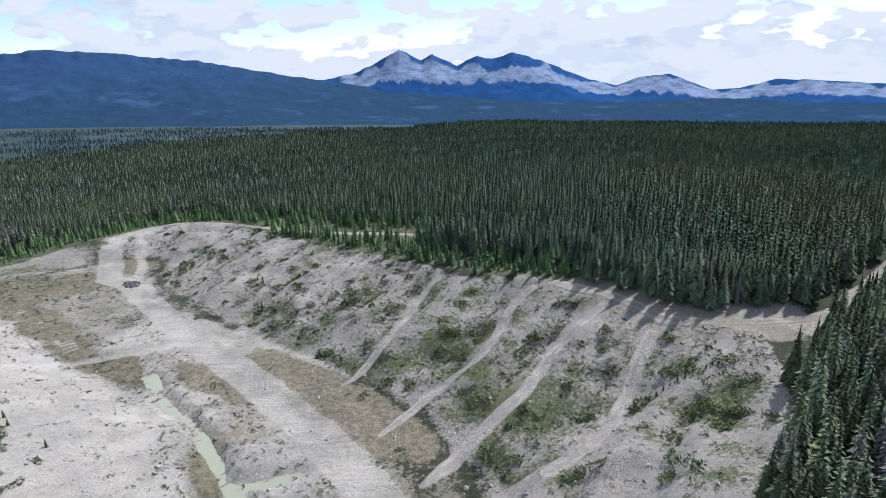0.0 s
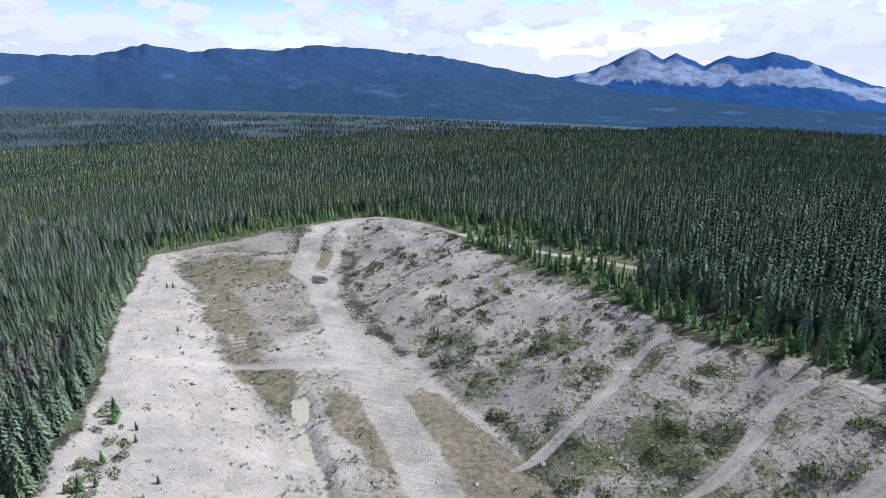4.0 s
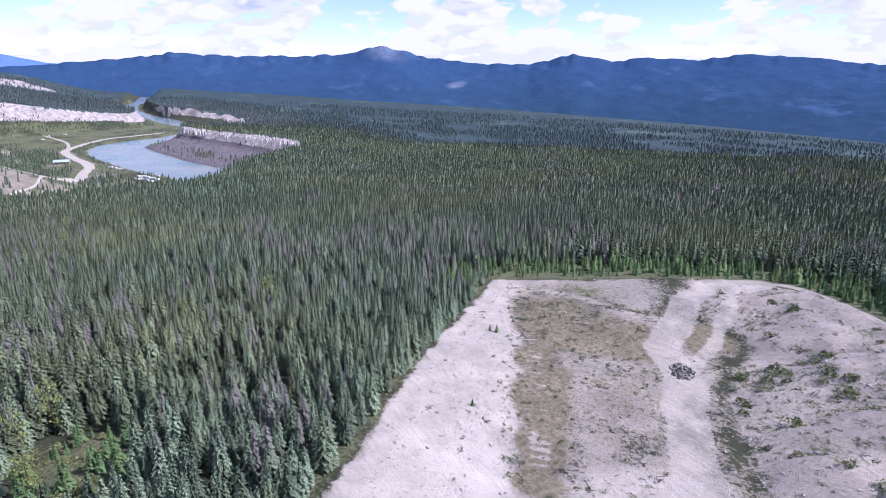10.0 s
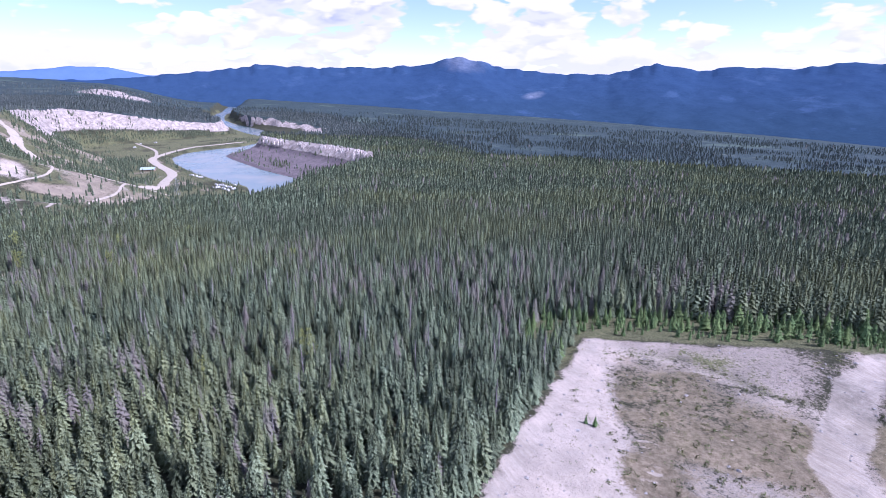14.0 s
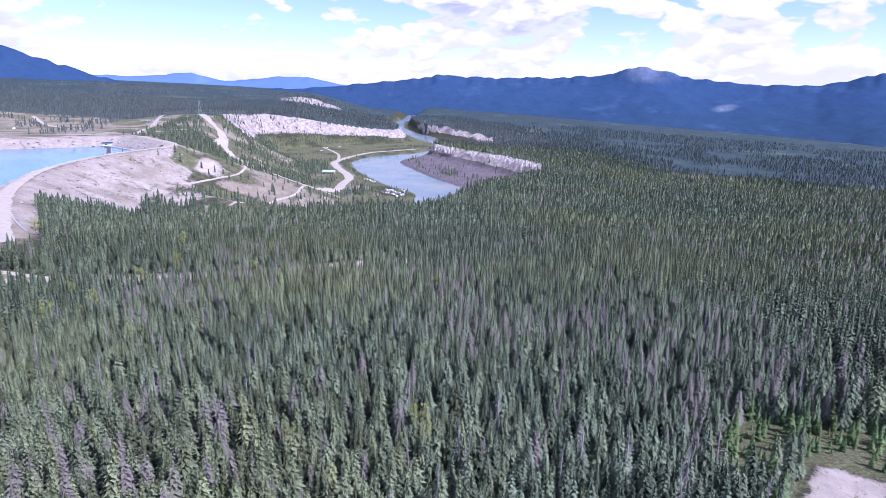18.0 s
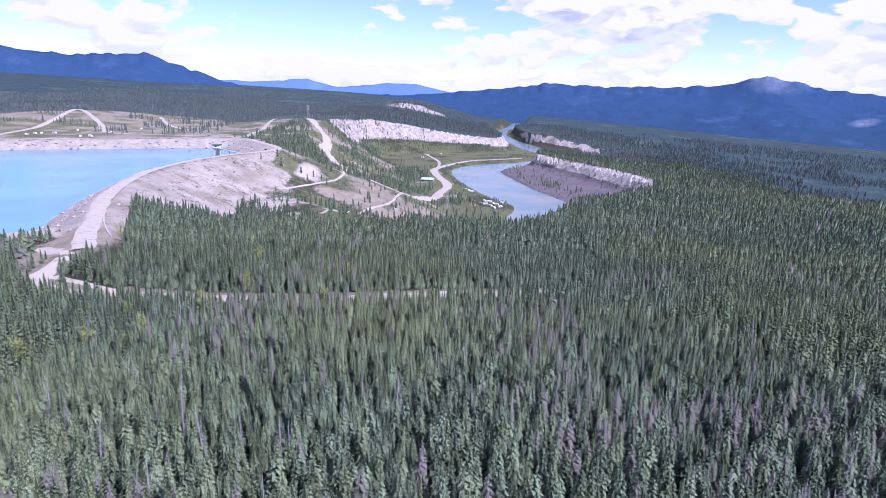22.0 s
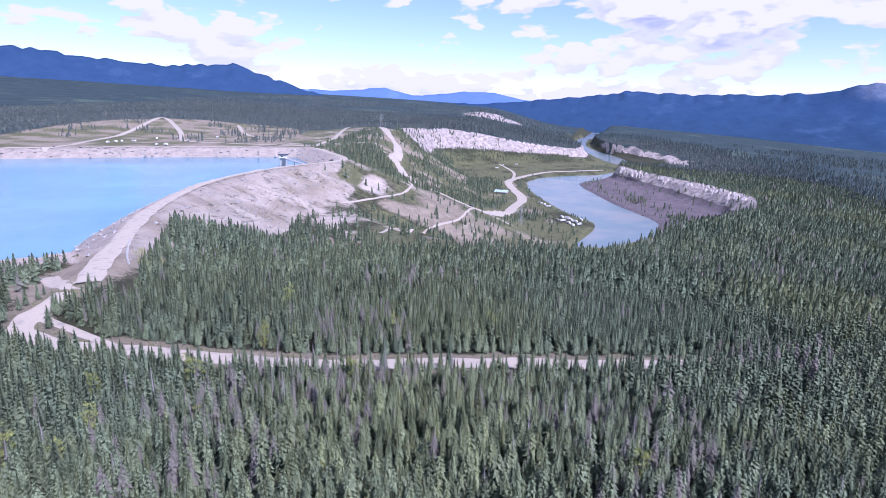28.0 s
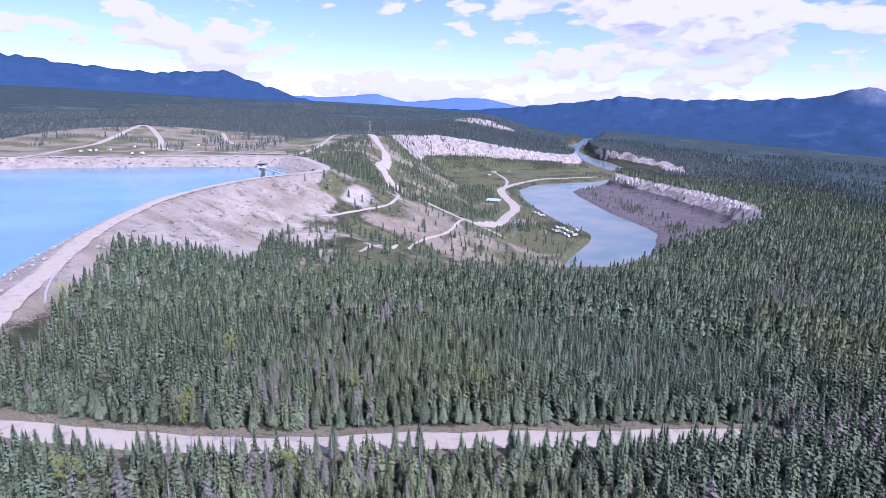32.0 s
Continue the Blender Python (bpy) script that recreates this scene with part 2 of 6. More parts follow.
def lattice(X, Y, size, seed):
    """Smooth value noise on the map, -1 to 1."""
    rng = np.random.RandomState(seed)
    table = rng.uniform(-1, 1, (256, 256))
    U, V = X / size + 1000.37, Y / size + 1000.71
    i, j = np.floor(U).astype(int), np.floor(V).astype(int)
    s, t = U - i, V - j
    s, t = s * s * (3 - 2 * s), t * t * (3 - 2 * t)
    a, b = table[i % 256, j % 256], table[(i + 1) % 256, j % 256]
    c, d = table[i % 256, (j + 1) % 256], table[(i + 1) % 256, (j + 1) % 256]
    return (a * (1 - s) + b * s) * (1 - t) + (c * (1 - s) + d * s) * t


def plateau(X, Y):
    east = np.clip(X, -480, 50)
    z = 22.5 + 0.078 * (east - 20) + 0.03 * (np.clip(X, -1400, -480) + 480) + 0.01 * (np.clip(X, 50, 900) - 50)
    z -= (0.058 + 0.022 * step(X, -400, 0) + 0.03 * step(X, 0, 600)) * np.clip(Y - 200, 0, 800)
    z += 3.2 * np.exp(-((X + 82) ** 2 + (Y - 78) ** 2) / 55 ** 2)
    z += 9.5 * np.exp(-((X + 345) ** 2 + (Y + 62) ** 2) / 75 ** 2)
    # north of the wood the land falls to the wide valley, which sinks towards the mountains
    D, az = np.hypot(X + 40, Y - 60), np.degrees(np.arctan2(X + 40, Y - 60))
    near = np.interp(az, [-100, -80, -60], [-45, -47, -105])
    away = 65 + 4000 * np.tan(np.radians(np.interp(az, [-100, -80, -50, -20, 0, 40], [0, -1.6, -3.4, -5.2, -6.0, -6.2])))
    wide = near + (away - near) * np.clip((D - 1100) / 2900, 0, 1.25)
    fall = step(D, 830, 1180) * step(az, -70, -56)
    z = z * (1 - fall) + wide * fall
    # beyond the river the plain south of it lies at the height of the dam
    south = step(-X, 620, 760) * step(-Y + 0.12 * (-X - 800), -260, 60)
    south = np.maximum(south, step(-Y, 60, 260) * step(-X, 350, 420))
    round_az = np.where(az > 90, az - 360, az)
    rise = 62 + 4000 * np.tan(np.radians(np.interp(round_az, [-150, -135, -125, -112, -103, -94, -88, -82], [1.8, 1.8, 1.35, 0.75, 0.35, -0.15, -0.7, -1.4])))
    z = z * (1 - south) + (5 + (rise - 5) * np.clip((D - 1150) / 2850, 0, 1.3) ** np.interp(round_az, [-110, -96], [1.1, 1.6])) * south
    z -= south * step(-X, 1250, 1420) * 50 * step(Y, -190, 250)
    z += south * (14 * np.exp(-((X + 1330) / 190) ** 2 - ((Y + 205) / 90) ** 2) + 16 * np.exp(-((X + 1300) / 330) ** 2 - ((Y + 690) / 170) ** 2))
    west = step(-X, 1300, 1700) * (1 - south)
    z = z * (1 - west) + wide * west
    # a bare white bluff standing alone on the plain
    z += 24 * np.exp(-((X + 2640) / 80) ** 2 - ((Y + 75) / 150) ** 2)
    return z


LAKE = DAM_CREST[2:] + LAKE_BACK


def land(X, Y):
    """Height of the ground and the masks of what covers it."""
    m = {}
    base = plateau(X, Y)
    rough = lattice(X, Y, 60, 1) * 0.8 + lattice(X, Y, 23, 2) * 0.35
    z = base + rough
    # river valley
    wave = step(-X, 1250, 1400) * step(2300 + X, 0, 200)
    XW, YW = X + wave * (12 * lattice(X, Y, 75, 21) + 9 * lattice(X, Y, 32, 22)), Y + wave * (12 * lattice(X, Y, 75, 23) + 8 * lattice(X, Y, 32, 24))
    vin, fin = inside(XW, YW, VALLEY_RIM), inside(X, Y, VALLEY_FLOOR)
    dr, _ = measure_line(XW, YW, VALLEY_RIM, True)
    df, _ = measure_line(X, Y, VALLEY_FLOOR, True)
    up = np.where(fin, 0, np.where(vin, df / (df + dr + 1e-6), 1))
    gully = lattice(X, Y, 14, 5) + 0.6 * lattice(X, Y, 7, 6)
    up = np.clip(up + gully * 0.05 * np.sin(np.pi * np.clip(up, 0, 1)), 0, 1)
    steep = np.where(Y > 190, 0.55 * up + 0.45 * step(up, 0.62, 0.9), 0.9 * up + 0.1 * step(up, 0.6, 0.95))
    floor = -73.0 + 0.4 * lattice(X, Y, 40, 3)
    z = np.where(vin, floor + (z - floor) * steep, z)
    driver, _ = measure_line(X, Y, RIVER)
    width = 45 + 5 * lattice(X, Y, 160, 4) - 18 * step(-X, 1420, 1650) - 11 * step(X, -960, -870)
    z = np.where(driver < width + 12, np.minimum(z, -79 + 6 * step(driver, width - 6, width + 12)), z)
    m["valley"], m["up"], m["floor"], m["river"] = vin, up, fin, driver - width
    # dam and lake
    dcrest, along = measure_line(X, Y, DAM_CREST)
    lake = inside(X, Y, LAKE)
    z = np.where(~lake, np.maximum(z, 7 - 0.40 * np.clip(dcrest - 5, 0, None) + 0.22 * lattice(X, Y, 9, 8) * (dcrest > 9)), z)
    dl, _ = measure_line(X, Y, LAKE, True)
    z = np.where(lake, np.maximum(7 - 0.5 * np.clip(dl - 5, 0, None), -16), z)
    m["lake"], m["crest"], m["shore"] = lake, dcrest, dl
    # gravel pit
    pin, pfl = inside(X, Y, PIT_RIM), inside(X, Y, PIT_FLOOR)
    dr, _ = measure_line(X, Y, PIT_RIM, True)
    df, _ = measure_line(X, Y, PIT_FLOOR, True)
    up = np.where(pfl, 0, np.where(pin, df / (df + dr + 1e-6), 1))
    pit_floor = 10.6 - 0.022 * (Y - 105) + 0.25 * lattice(X, Y, 17, 9) + 0.12 * lattice(X, Y, 4, 10)
    right = step(X + 0.85 * Y, 30, 62)
    run, fall = -0.78 * X + 0.62 * Y, -0.62 * X - 0.78 * Y
    gullies = lattice(run, fall / 6, 2.8, 15) * 1.0 + lattice(run, fall / 5, 6.5, 16) * 1.2
    bumps = (gullies + lattice(X, Y, 11, 11) * 1.0 + lattice(X, Y, 4.5, 12) * 0.5 + lattice(X, Y, 2.6, 13) * 0.45) * right * np.sin(np.pi * np.clip(up, 0, 1)) ** 0.5
    z = np.where(pin, pit_floor + (z - pit_floor) * up + bumps, z)
    m["pit"], m["pit_up"], m["pit_right"], m["gully"] = pin, up, right, gullies
    dpond = np.minimum(measure_line(X, Y, POND)[0] - 0.5 - 0.5 * step(-Y, -92, -76), measure_line(X, Y, POND_ARM)[0] - 0.7) + 0.6 * lattice(X, Y, 3.5, 14)
    dip = 1 - step(dpond, -1.2, 2.0)
    z = np.where(pfl, z * (1 - dip) + 9.4 * dip, z)
    m["pond"] = dpond
    for line, tall in ((FLOOR_BERM, 0.55), (SLOPE_BERM, 0.8), (SPOIL_A, 0.9), (SPOIL_B, 0.7), (SPOIL_C, 0.6)):
        d, _ = measure_line(X, Y, line)
        z = z + tall * np.exp(-(d / 0.9) ** 2) * (0.8 + 0.5 * lattice(X, Y, 3, 17)) * pin
    # roads
    m["road"], m["clear"] = np.zeros(X.shape), np.full(X.shape, 1e9)
    for line, half, laid in ROADS:
        d, _ = measure_line(X, Y, line)
        m["clear"] = np.minimum(m["clear"], d - half)
        if not laid:
            m["road"] = np.maximum(m["road"], 1 - step(d + 0.5 * lattice(X, Y, 5, 20), half - min(2.0, half + 0.3), half + min(1.5, half + 0.5)))
        z = z - 0.22 * (1 - step(d, half * 0.6, half * 1.5)) * (half < 5)
    return z, m


def axis(*runs):
    return np.concatenate([np.arange(a, b, s) for a, b, s in runs])


gx = axis((-4800, -2700, 80), (-2700, -1850, 22), (-1850, -1400, 10), (-1400, -900, 8), (-900, -340, 5), (-340, -165, 4), (-165, 70, 1.25), (70, 130, 4), (130, 400, 20), (400, 4801, 100))
gy = axis((-4800, -800, 100), (-800, -260, 18), (-260, 20, 5), (20, 45, 2.5), (45, 225, 1.25), (225, 420, 6), (420, 1000, 25), (1000, 4801, 100))
GX, GY = np.meshgrid(gx, gy)
GZ, M = land(GX, GY)


def height_at(x, y):
    """Height of the ground sheet at points of the map."""
    i = np.clip(np.searchsorted(gx, x) - 1, 0, len(gx) - 2)
    j = np.clip(np.searchsorted(gy, y) - 1, 0, len(gy) - 2)
    s, t = (x - gx[i]) / (gx[i + 1] - gx[i]), (y - gy[j]) / (gy[j + 1] - gy[j])
    return (GZ[j, i] * (1 - s) + GZ[j, i + 1] * s) * (1 - t) + (GZ[j + 1, i] * (1 - s) + GZ[j + 1, i + 1] * s) * t


def mesh_from(name, verts, faces, smooth=False, material=None):
    """A mesh from arrays; faces is an array of triangles or of quads."""
    me = bpy.data.meshes.new(name)
    k = faces.shape[1]
    me.vertices.add(len(verts))
    me.vertices.foreach_set("co", np.asarray(verts, np.float32).ravel())
    me.loops.add(faces.size)
    me.loops.foreach_set("vertex_index", np.asarray(faces, np.int32).ravel())
    me.polygons.add(len(faces))
    me.polygons.foreach_set("loop_start", np.arange(0, faces.size, k, dtype=np.int32))
    me.polygons.foreach_set("loop_total", np.full(len(faces), k, np.int32))
    me.polygons.foreach_set("use_smooth", np.full(len(faces), smooth))
    if material:
        me.materials.append(material)
    me.update()
    return me


def grid_faces(rows, cols):
    idx = np.arange(rows * cols).reshape(rows, cols)
    return np.stack([idx[:-1, :-1], idx[:-1, 1:], idx[1:, 1:], idx[1:, :-1]], -1).reshape(-1, 4)


def attribute(me, name, values):
    """A colour on each vertex: how much of each ground cover lies there."""
    at = me.attributes.new(name, "FLOAT_COLOR", "POINT")
    at.data.foreach_set("color", np.asarray(values, np.float32).ravel())


def material(name):
    mat = bpy.data.materials.new(name)
    mat.use_nodes = True
    mat.node_tree.nodes.clear()
    n = Nodes(mat.node_tree)
    surf = n.add("ShaderNodeBsdfPrincipled")
    out = n.add("ShaderNodeOutputMaterial")
    n.link(surf.outputs[0], out.inputs["Surface"])
    surf.inputs["Specular IOR Level"].default_value = 0.3
    return mat, n, surf


def bump(n, surf, height, strength, distance):
    node = n.add("ShaderNodeBump")
    node.inputs["Strength"].default_value, node.inputs["Distance"].default_value = strength, distance
    n.link(height, node.inputs["Height"])
    n.link(node.outputs[0], surf.inputs["Normal"])


# ---- materials ----
def ground_material():
    mat, n, surf = material("ground")
    pos = n.add("ShaderNodeNewGeometry").outputs["Position"]
    fine, mid, wide = n.noise(pos, 1.6, 6.0, 0.65), n.noise(pos, 0.22, 5.0, 0.6), n.noise(pos, 0.035, 4.0)
    pebble = n.noise(pos, 4.5, 4.0, 0.7)
    cov = n.add("ShaderNodeSeparateColor", Color=n.add("ShaderNodeAttribute", attribute_name="cover").outputs["Color"])
    far = n.add("ShaderNodeSeparateColor", Color=n.add("ShaderNodeAttribute", attribute_name="far_cover").outputs["Color"])

    ragged = n.math("ADD", n.math("MULTIPLY", mid, 0.36), n.math("MULTIPLY", n.noise(pos, 1.5, 7.0, 0.78), 0.84))

    def where(mask, spread=1.5):
        blurred = n.math("ADD", mask, n.math("MULTIPLY", n.math("SUBTRACT", ragged, 0.6), spread))
        return n.ramp(blurred, 0.36, 0.64)

    color = n.mix(mid, (0.030, 0.036, 0.018), (0.066, 0.068, 0.036))
    # far woodland floor: blue of the air in between mixed into its greens
    hazy_woods = n.mix(n.ramp(n.noise(pos, 0.016, 7.0, 0.75), 0.38, 0.66), (0.021, 0.042, 0.046), (0.042, 0.069, 0.070))
    hazy_woods = n.mix(n.ramp(n.noise(pos, 0.0045, 6.0, 0.7), 0.54, 0.66), hazy_woods, (0.072, 0.108, 0.084))
    hazy_woods = n.mix(n.ramp(n.noise(pos, 0.011, 4.0, 0.6), 0.68, 0.72), hazy_woods, (0.105, 0.130, 0.108))
    color = n.mix(where(far.outputs[0]), color, hazy_woods)
    gravel = n.mix(fine, (0.380, 0.328, 0.270), (0.598, 0.526, 0.448))
    gravel = n.mix(n.ramp(wide, 0.35, 0.7), gravel, n.mix(0.5, gravel, (0.40, 0.37, 0.33)))
    gravel = n.mix(n.ramp(pebble, 0.55, 0.67), gravel, (0.22, 0.205, 0.19))
    color = n.mix(where(cov.outputs[0]), color, gravel)
    stone = n.mix(fine, (0.250, 0.214, 0.180), (0.53, 0.466, 0.402))
    stone = n.mix(n.ramp(pebble, 0.58, 0.70), stone, (0.40, 0.388, 0.37))
    stone = n.mix(n.ramp(n.noise(pos, 9.0, 2.0, 0.6), 0.60, 0.68), stone, (0.165, 0.152, 0.135))
    color = n.mix(where(n.add("ShaderNodeAttribute", attribute_name="far_cover").outputs["Alpha"]), color, stone)
    dirt = n.mix(fine, (0.20, 0.168, 0.122), (0.36, 0.312, 0.242))
    color = n.mix(where(cov.outputs[2], 1.8), color, dirt)
    grass = n.mix(n.ramp(n.noise(pos, 2.2, 6.0, 0.75), 0.36, 0.66), (0.062, 0.070, 0.030), (0.200, 0.205, 0.105))
    color = n.mix(where(cov.outputs[1], 2.0), color, grass)
    moss = n.add("ShaderNodeSeparateColor", Color=n.add("ShaderNodeAttribute", attribute_name="moss").outputs["Color"])
    patchy = n.ramp(n.noise(pos, 0.9, 7.0, 0.75), 0.35, 0.65)
    color = n.mix(where(moss.outputs[1], 1.5), color, n.mix(patchy, (0.150, 0.125, 0.080), (0.290, 0.248, 0.172)))
    color = n.mix(where(moss.outputs[0], 1.5), color, n.mix(patchy, (0.110, 0.097, 0.055), (0.245, 0.212, 0.140)))
    pale = n.mix(n.ramp(n.noise(pos, 0.12, 6.0, 0.7), 0.3, 0.65), (0.22, 0.188, 0.168), (0.47, 0.42, 0.385))
    color = n.mix(where(far.outputs[1]), color, pale)
    scree = n.mix(n.noise(pos, 0.10, 6.0, 0.7), (0.10, 0.085, 0.095), (0.21, 0.18, 0.185))
    color = n.mix(where(far.outputs[2]), color, scree)
    streak = n.noise(n.add("ShaderNodeMapping", Vector=pos, Rotation=(0, 0, radians(-50)), Scale=(0.12, 1.6, 1.0)).outputs[0], 1.4, 4.0, 0.65)
    road = n.mix(n.ramp(streak, 0.36, 0.64), n.mix(fine, (0.37, 0.325, 0.272), (0.49, 0.438, 0.375)), n.mix(fine, (0.46, 0.412, 0.352), (0.61, 0.555, 0.482)))
    alpha = n.add("ShaderNodeAttribute", attribute_name="cover").outputs["Alpha"]
    color = n.mix(n.math("MULTIPLY", where(alpha, 1.3), 0.66), color, road)
    mottle = n.ramp(n.noise(pos, 0.11, 6.0, 0.7), 0.32, 0.68)
    color = n.mix(1.0, color, n.mix(mottle, (0.78, 0.79, 0.78), (1.14, 1.13, 1.12)), "MULTIPLY")
    n.link(color, surf.inputs["Base Color"])
    surf.inputs["Roughness"].default_value = 0.95
    bump(n, surf, n.math("ADD", pebble, n.math("MULTIPLY", ragged, 3.0)), 0.6, 0.36)
    return mat


def water_material(name, deep, shallow, rough):
    mat, n, surf = material(name)
    pos = n.add("ShaderNodeNewGeometry").outputs["Position"]
    color = n.mix(n.ramp(n.noise(pos, 0.012, 4.0), 0.35, 0.65), deep, shallow)
    n.link(color, surf.inputs["Base Color"])
    surf.inputs["Roughness"].default_value = rough
    surf.inputs["IOR"].default_value = 1.33
    surf.inputs["Specular IOR Level"].default_value = 0.5
    bump(n, surf, n.noise(pos, 0.6, 4.0), 0.25, 0.12)
    return mat


def spruce_material(name, dark, light, warm):
    mat, n, surf = material(name)
    pos = n.add("ShaderNodeNewGeometry").outputs["Position"]
    tint = n.add("ShaderNodeSeparateColor", Color=n.add("ShaderNodeAttribute", attribute_name="tint").outputs["Color"])
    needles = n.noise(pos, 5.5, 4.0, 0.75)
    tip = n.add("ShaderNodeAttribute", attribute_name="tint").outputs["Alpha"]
    # paler new growth at the tips, plus inner crown shade put into the colour
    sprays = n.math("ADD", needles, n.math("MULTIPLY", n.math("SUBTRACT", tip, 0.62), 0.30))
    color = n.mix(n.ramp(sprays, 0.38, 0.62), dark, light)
    color = n.mix(n.math("MULTIPLY", tint.outputs[0], 0.6), color, warm)
    bright = n.math("ADD", n.math("MULTIPLY", tint.outputs[1], 0.9), 0.55)
    color = n.mix(1.0, color, n.add("ShaderNodeCombineColor", Red=bright, Green=bright, Blue=bright).outputs[0], "MULTIPLY")
    color = n.mix(tint.outputs[2], color, n.mix(needles, (0.120, 0.110, 0.096), (0.265, 0.246, 0.220)))
    n.link(color, surf.inputs["Base Color"])
    surf.inputs["Roughness"].default_value = 0.8
    surf.inputs["Specular IOR Level"].default_value = 0.1
    bump(n, surf, needles, 0.5, 0.3)
    return mat


def plain_material(name, a, b, scale=1.0, rough=0.8, metal=0.0, relief=0.3):
    mat, n, surf = material(name)
    pos = n.add("ShaderNodeTexCoord").outputs["Object"]
    grain = n.noise(pos, scale, 5.0, 0.6)
    n.link(n.mix(n.ramp(grain, 0.3, 0.7), a, b), surf.inputs["Base Color"])
    surf.inputs["Roughness"].default_value, surf.inputs["Metallic"].default_value = rough, metal
    bump(n, surf, grain, relief, 0.05)
    return mat


GROUND = ground_material()
LAKE_WATER = water_material("lake_water", (0.090, 0.245, 0.345), (0.118, 0.295, 0.39), 0.16)
RIVER_WATER = water_material("river_water", (0.125, 0.190, 0.205), (0.215, 0.235, 0.225), 0.22)
POND_WATER = water_material("pond_water", (0.33, 0.325, 0.225), (0.40, 0.39, 0.285), 0.25)
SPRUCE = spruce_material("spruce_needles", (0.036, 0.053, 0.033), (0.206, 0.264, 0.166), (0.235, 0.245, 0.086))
# distant trees: air haze mixed into the needle colour, paler and bluer
HAZY_PLAIN_SPRUCE = spruce_material("hazy_plain_spruce_needles", (0.060, 0.080, 0.080), (0.205, 0.245, 0.222), (0.20, 0.215, 0.13))
HAZY_FAR_SPRUCE = spruce_material("hazy_distant_spruce_needles", (0.030, 0.046, 0.047), (0.125, 0.162, 0.148), (0.16, 0.175, 0.10))
BARK = plain_material("bark", (0.05, 0.04, 0.032), (0.14, 0.12, 0.10), 6.0, 0.9)

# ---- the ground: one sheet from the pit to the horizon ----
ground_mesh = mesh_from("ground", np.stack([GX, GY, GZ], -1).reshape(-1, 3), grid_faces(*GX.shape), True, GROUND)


def clip01(a):
    return np.clip(a, 0, 1)


ground = tagged(new("ground", ground_mesh), "gravel pit, spruce wood floor and river valley land", "ground", kind="structure")


def signed(poly):
    """Distance to an outline, negative within it."""
    d, _ = measure_line(GX, GY, poly, True)
    return np.where(inside(GX, GY, poly), -d, d)


pit, up, right = M["pit"], M["pit_up"], M["pit_right"]
n1, n2, n3, n4 = (lattice(GX, GY, size, 30 + k) for k, size in enumerate((14, 6, 30, 2.6)))
rim_sd, floor_sd = signed(PIT_RIM), signed(PIT_FLOOR)
in_pit = step(-rim_sd + 0.8 * n4, -2.5, 2.5)
in_floor = step(-floor_sd + 1.2 * n2, -3.5, 3.5) * in_pit
slope = in_pit * (1 - in_floor)
bench, bank = slope * (1 - right), slope * right
toe = np.exp(-((up - 0.25) / 0.3) ** 2)
white_run = 1 - step(measure_line(GX, GY, [(-70, 128), (-60, 122), (-30, 84), (-18, 66)])[0], 5, 16)
def patch(x, y, a, b, turn):
    """A soft oval on the map, long side a turned from +x."""
    c, k = math.cos(radians(turn)), math.sin(radians(turn))
    u, v = (GX - x) * c + (GY - y) * k, -(GX - x) * k + (GY - y) * c
    return np.exp(-((u / a) ** 2 + (v / b) ** 2) ** 2)


def zone(poly, soft=2.0):
    """A patch of the pit floor within an outline, with a soft ragged edge."""
    return step(-signed(poly) + 1.3 * n2 + 0.8 * n4, -soft, soft)


end_wall = slope * (1 - right) * step(GY + 0.5 * GX, 89, 95)
bench = bench * (1 - step(GY + 0.5 * GX, 89, 95))
olive = zone([(-78, 112), (-65, 115), (-59, 105), (-49, 91), (-41, 83), (-33, 73), (-33, 69), (-38, 73), (-41, 81), (-60, 100), (-74, 110)], 1.2)
olive += 0.5 * zone([(-134, 154), (-130, 168), (-113, 181), (-100, 164), (-102, 156), (-109, 150), (-115, 138)])
olive += zone([(-105, 176), (-100, 196), (-87, 178), (-93, 170)]) + zone([(-86, 168), (-71, 156), (-60, 158), (-56, 143), (-68, 145)])
olive += 0.7 * zone([(-118, 136), (-113, 142), (-92, 123), (-74, 110), (-78, 108), (-96, 120)], 1.5)
brown = zone([(-115, 140), (-105, 144), (-87, 127), (-78, 118), (-69, 111), (-73, 105), (-92, 120)], 1.5)
brown += zone([(-42, 113), (-33, 117), (-20, 102), (-9, 94), (-1, 81), (-3, 74), (-9, 75), (-18, 83), (-30, 97), (-40, 108)], 1.3)
brown += zone([(-55, 109), (-45, 109), (-34, 98), (-36, 94), (-46, 97)], 1.5) + 0.75 * zone([(-134, 156), (-128, 166), (-104, 172), (-96, 160), (-104, 150), (-116, 138)], 4.0)
speckled = zone([(-100, 140), (-95, 156), (-80, 138), (-70, 124), (-78, 120)], 3.0)
mud = zone([(-35, 81), (-29, 82), (-21, 75), (-22, 70), (-29, 69), (-33, 74)], 1.0) + zone([(-54, 100), (-42, 97), (-40, 89), (-43, 90)], 1.0) + 0.6 * zone([(-78, 124), (-69, 132), (-56, 117), (-65, 113)], 3.0)
olive, brown, mud = clip01(olive), clip01(brown), clip01(mud)
olive, brown = olive * (1 - 0.8 * mud), brown * (1 - 0.7 * mud)
wash = 1 - step(measure_line(GX, GY, [(-46, 126), (-38, 116), (-22, 104)])[0], 1, 5)
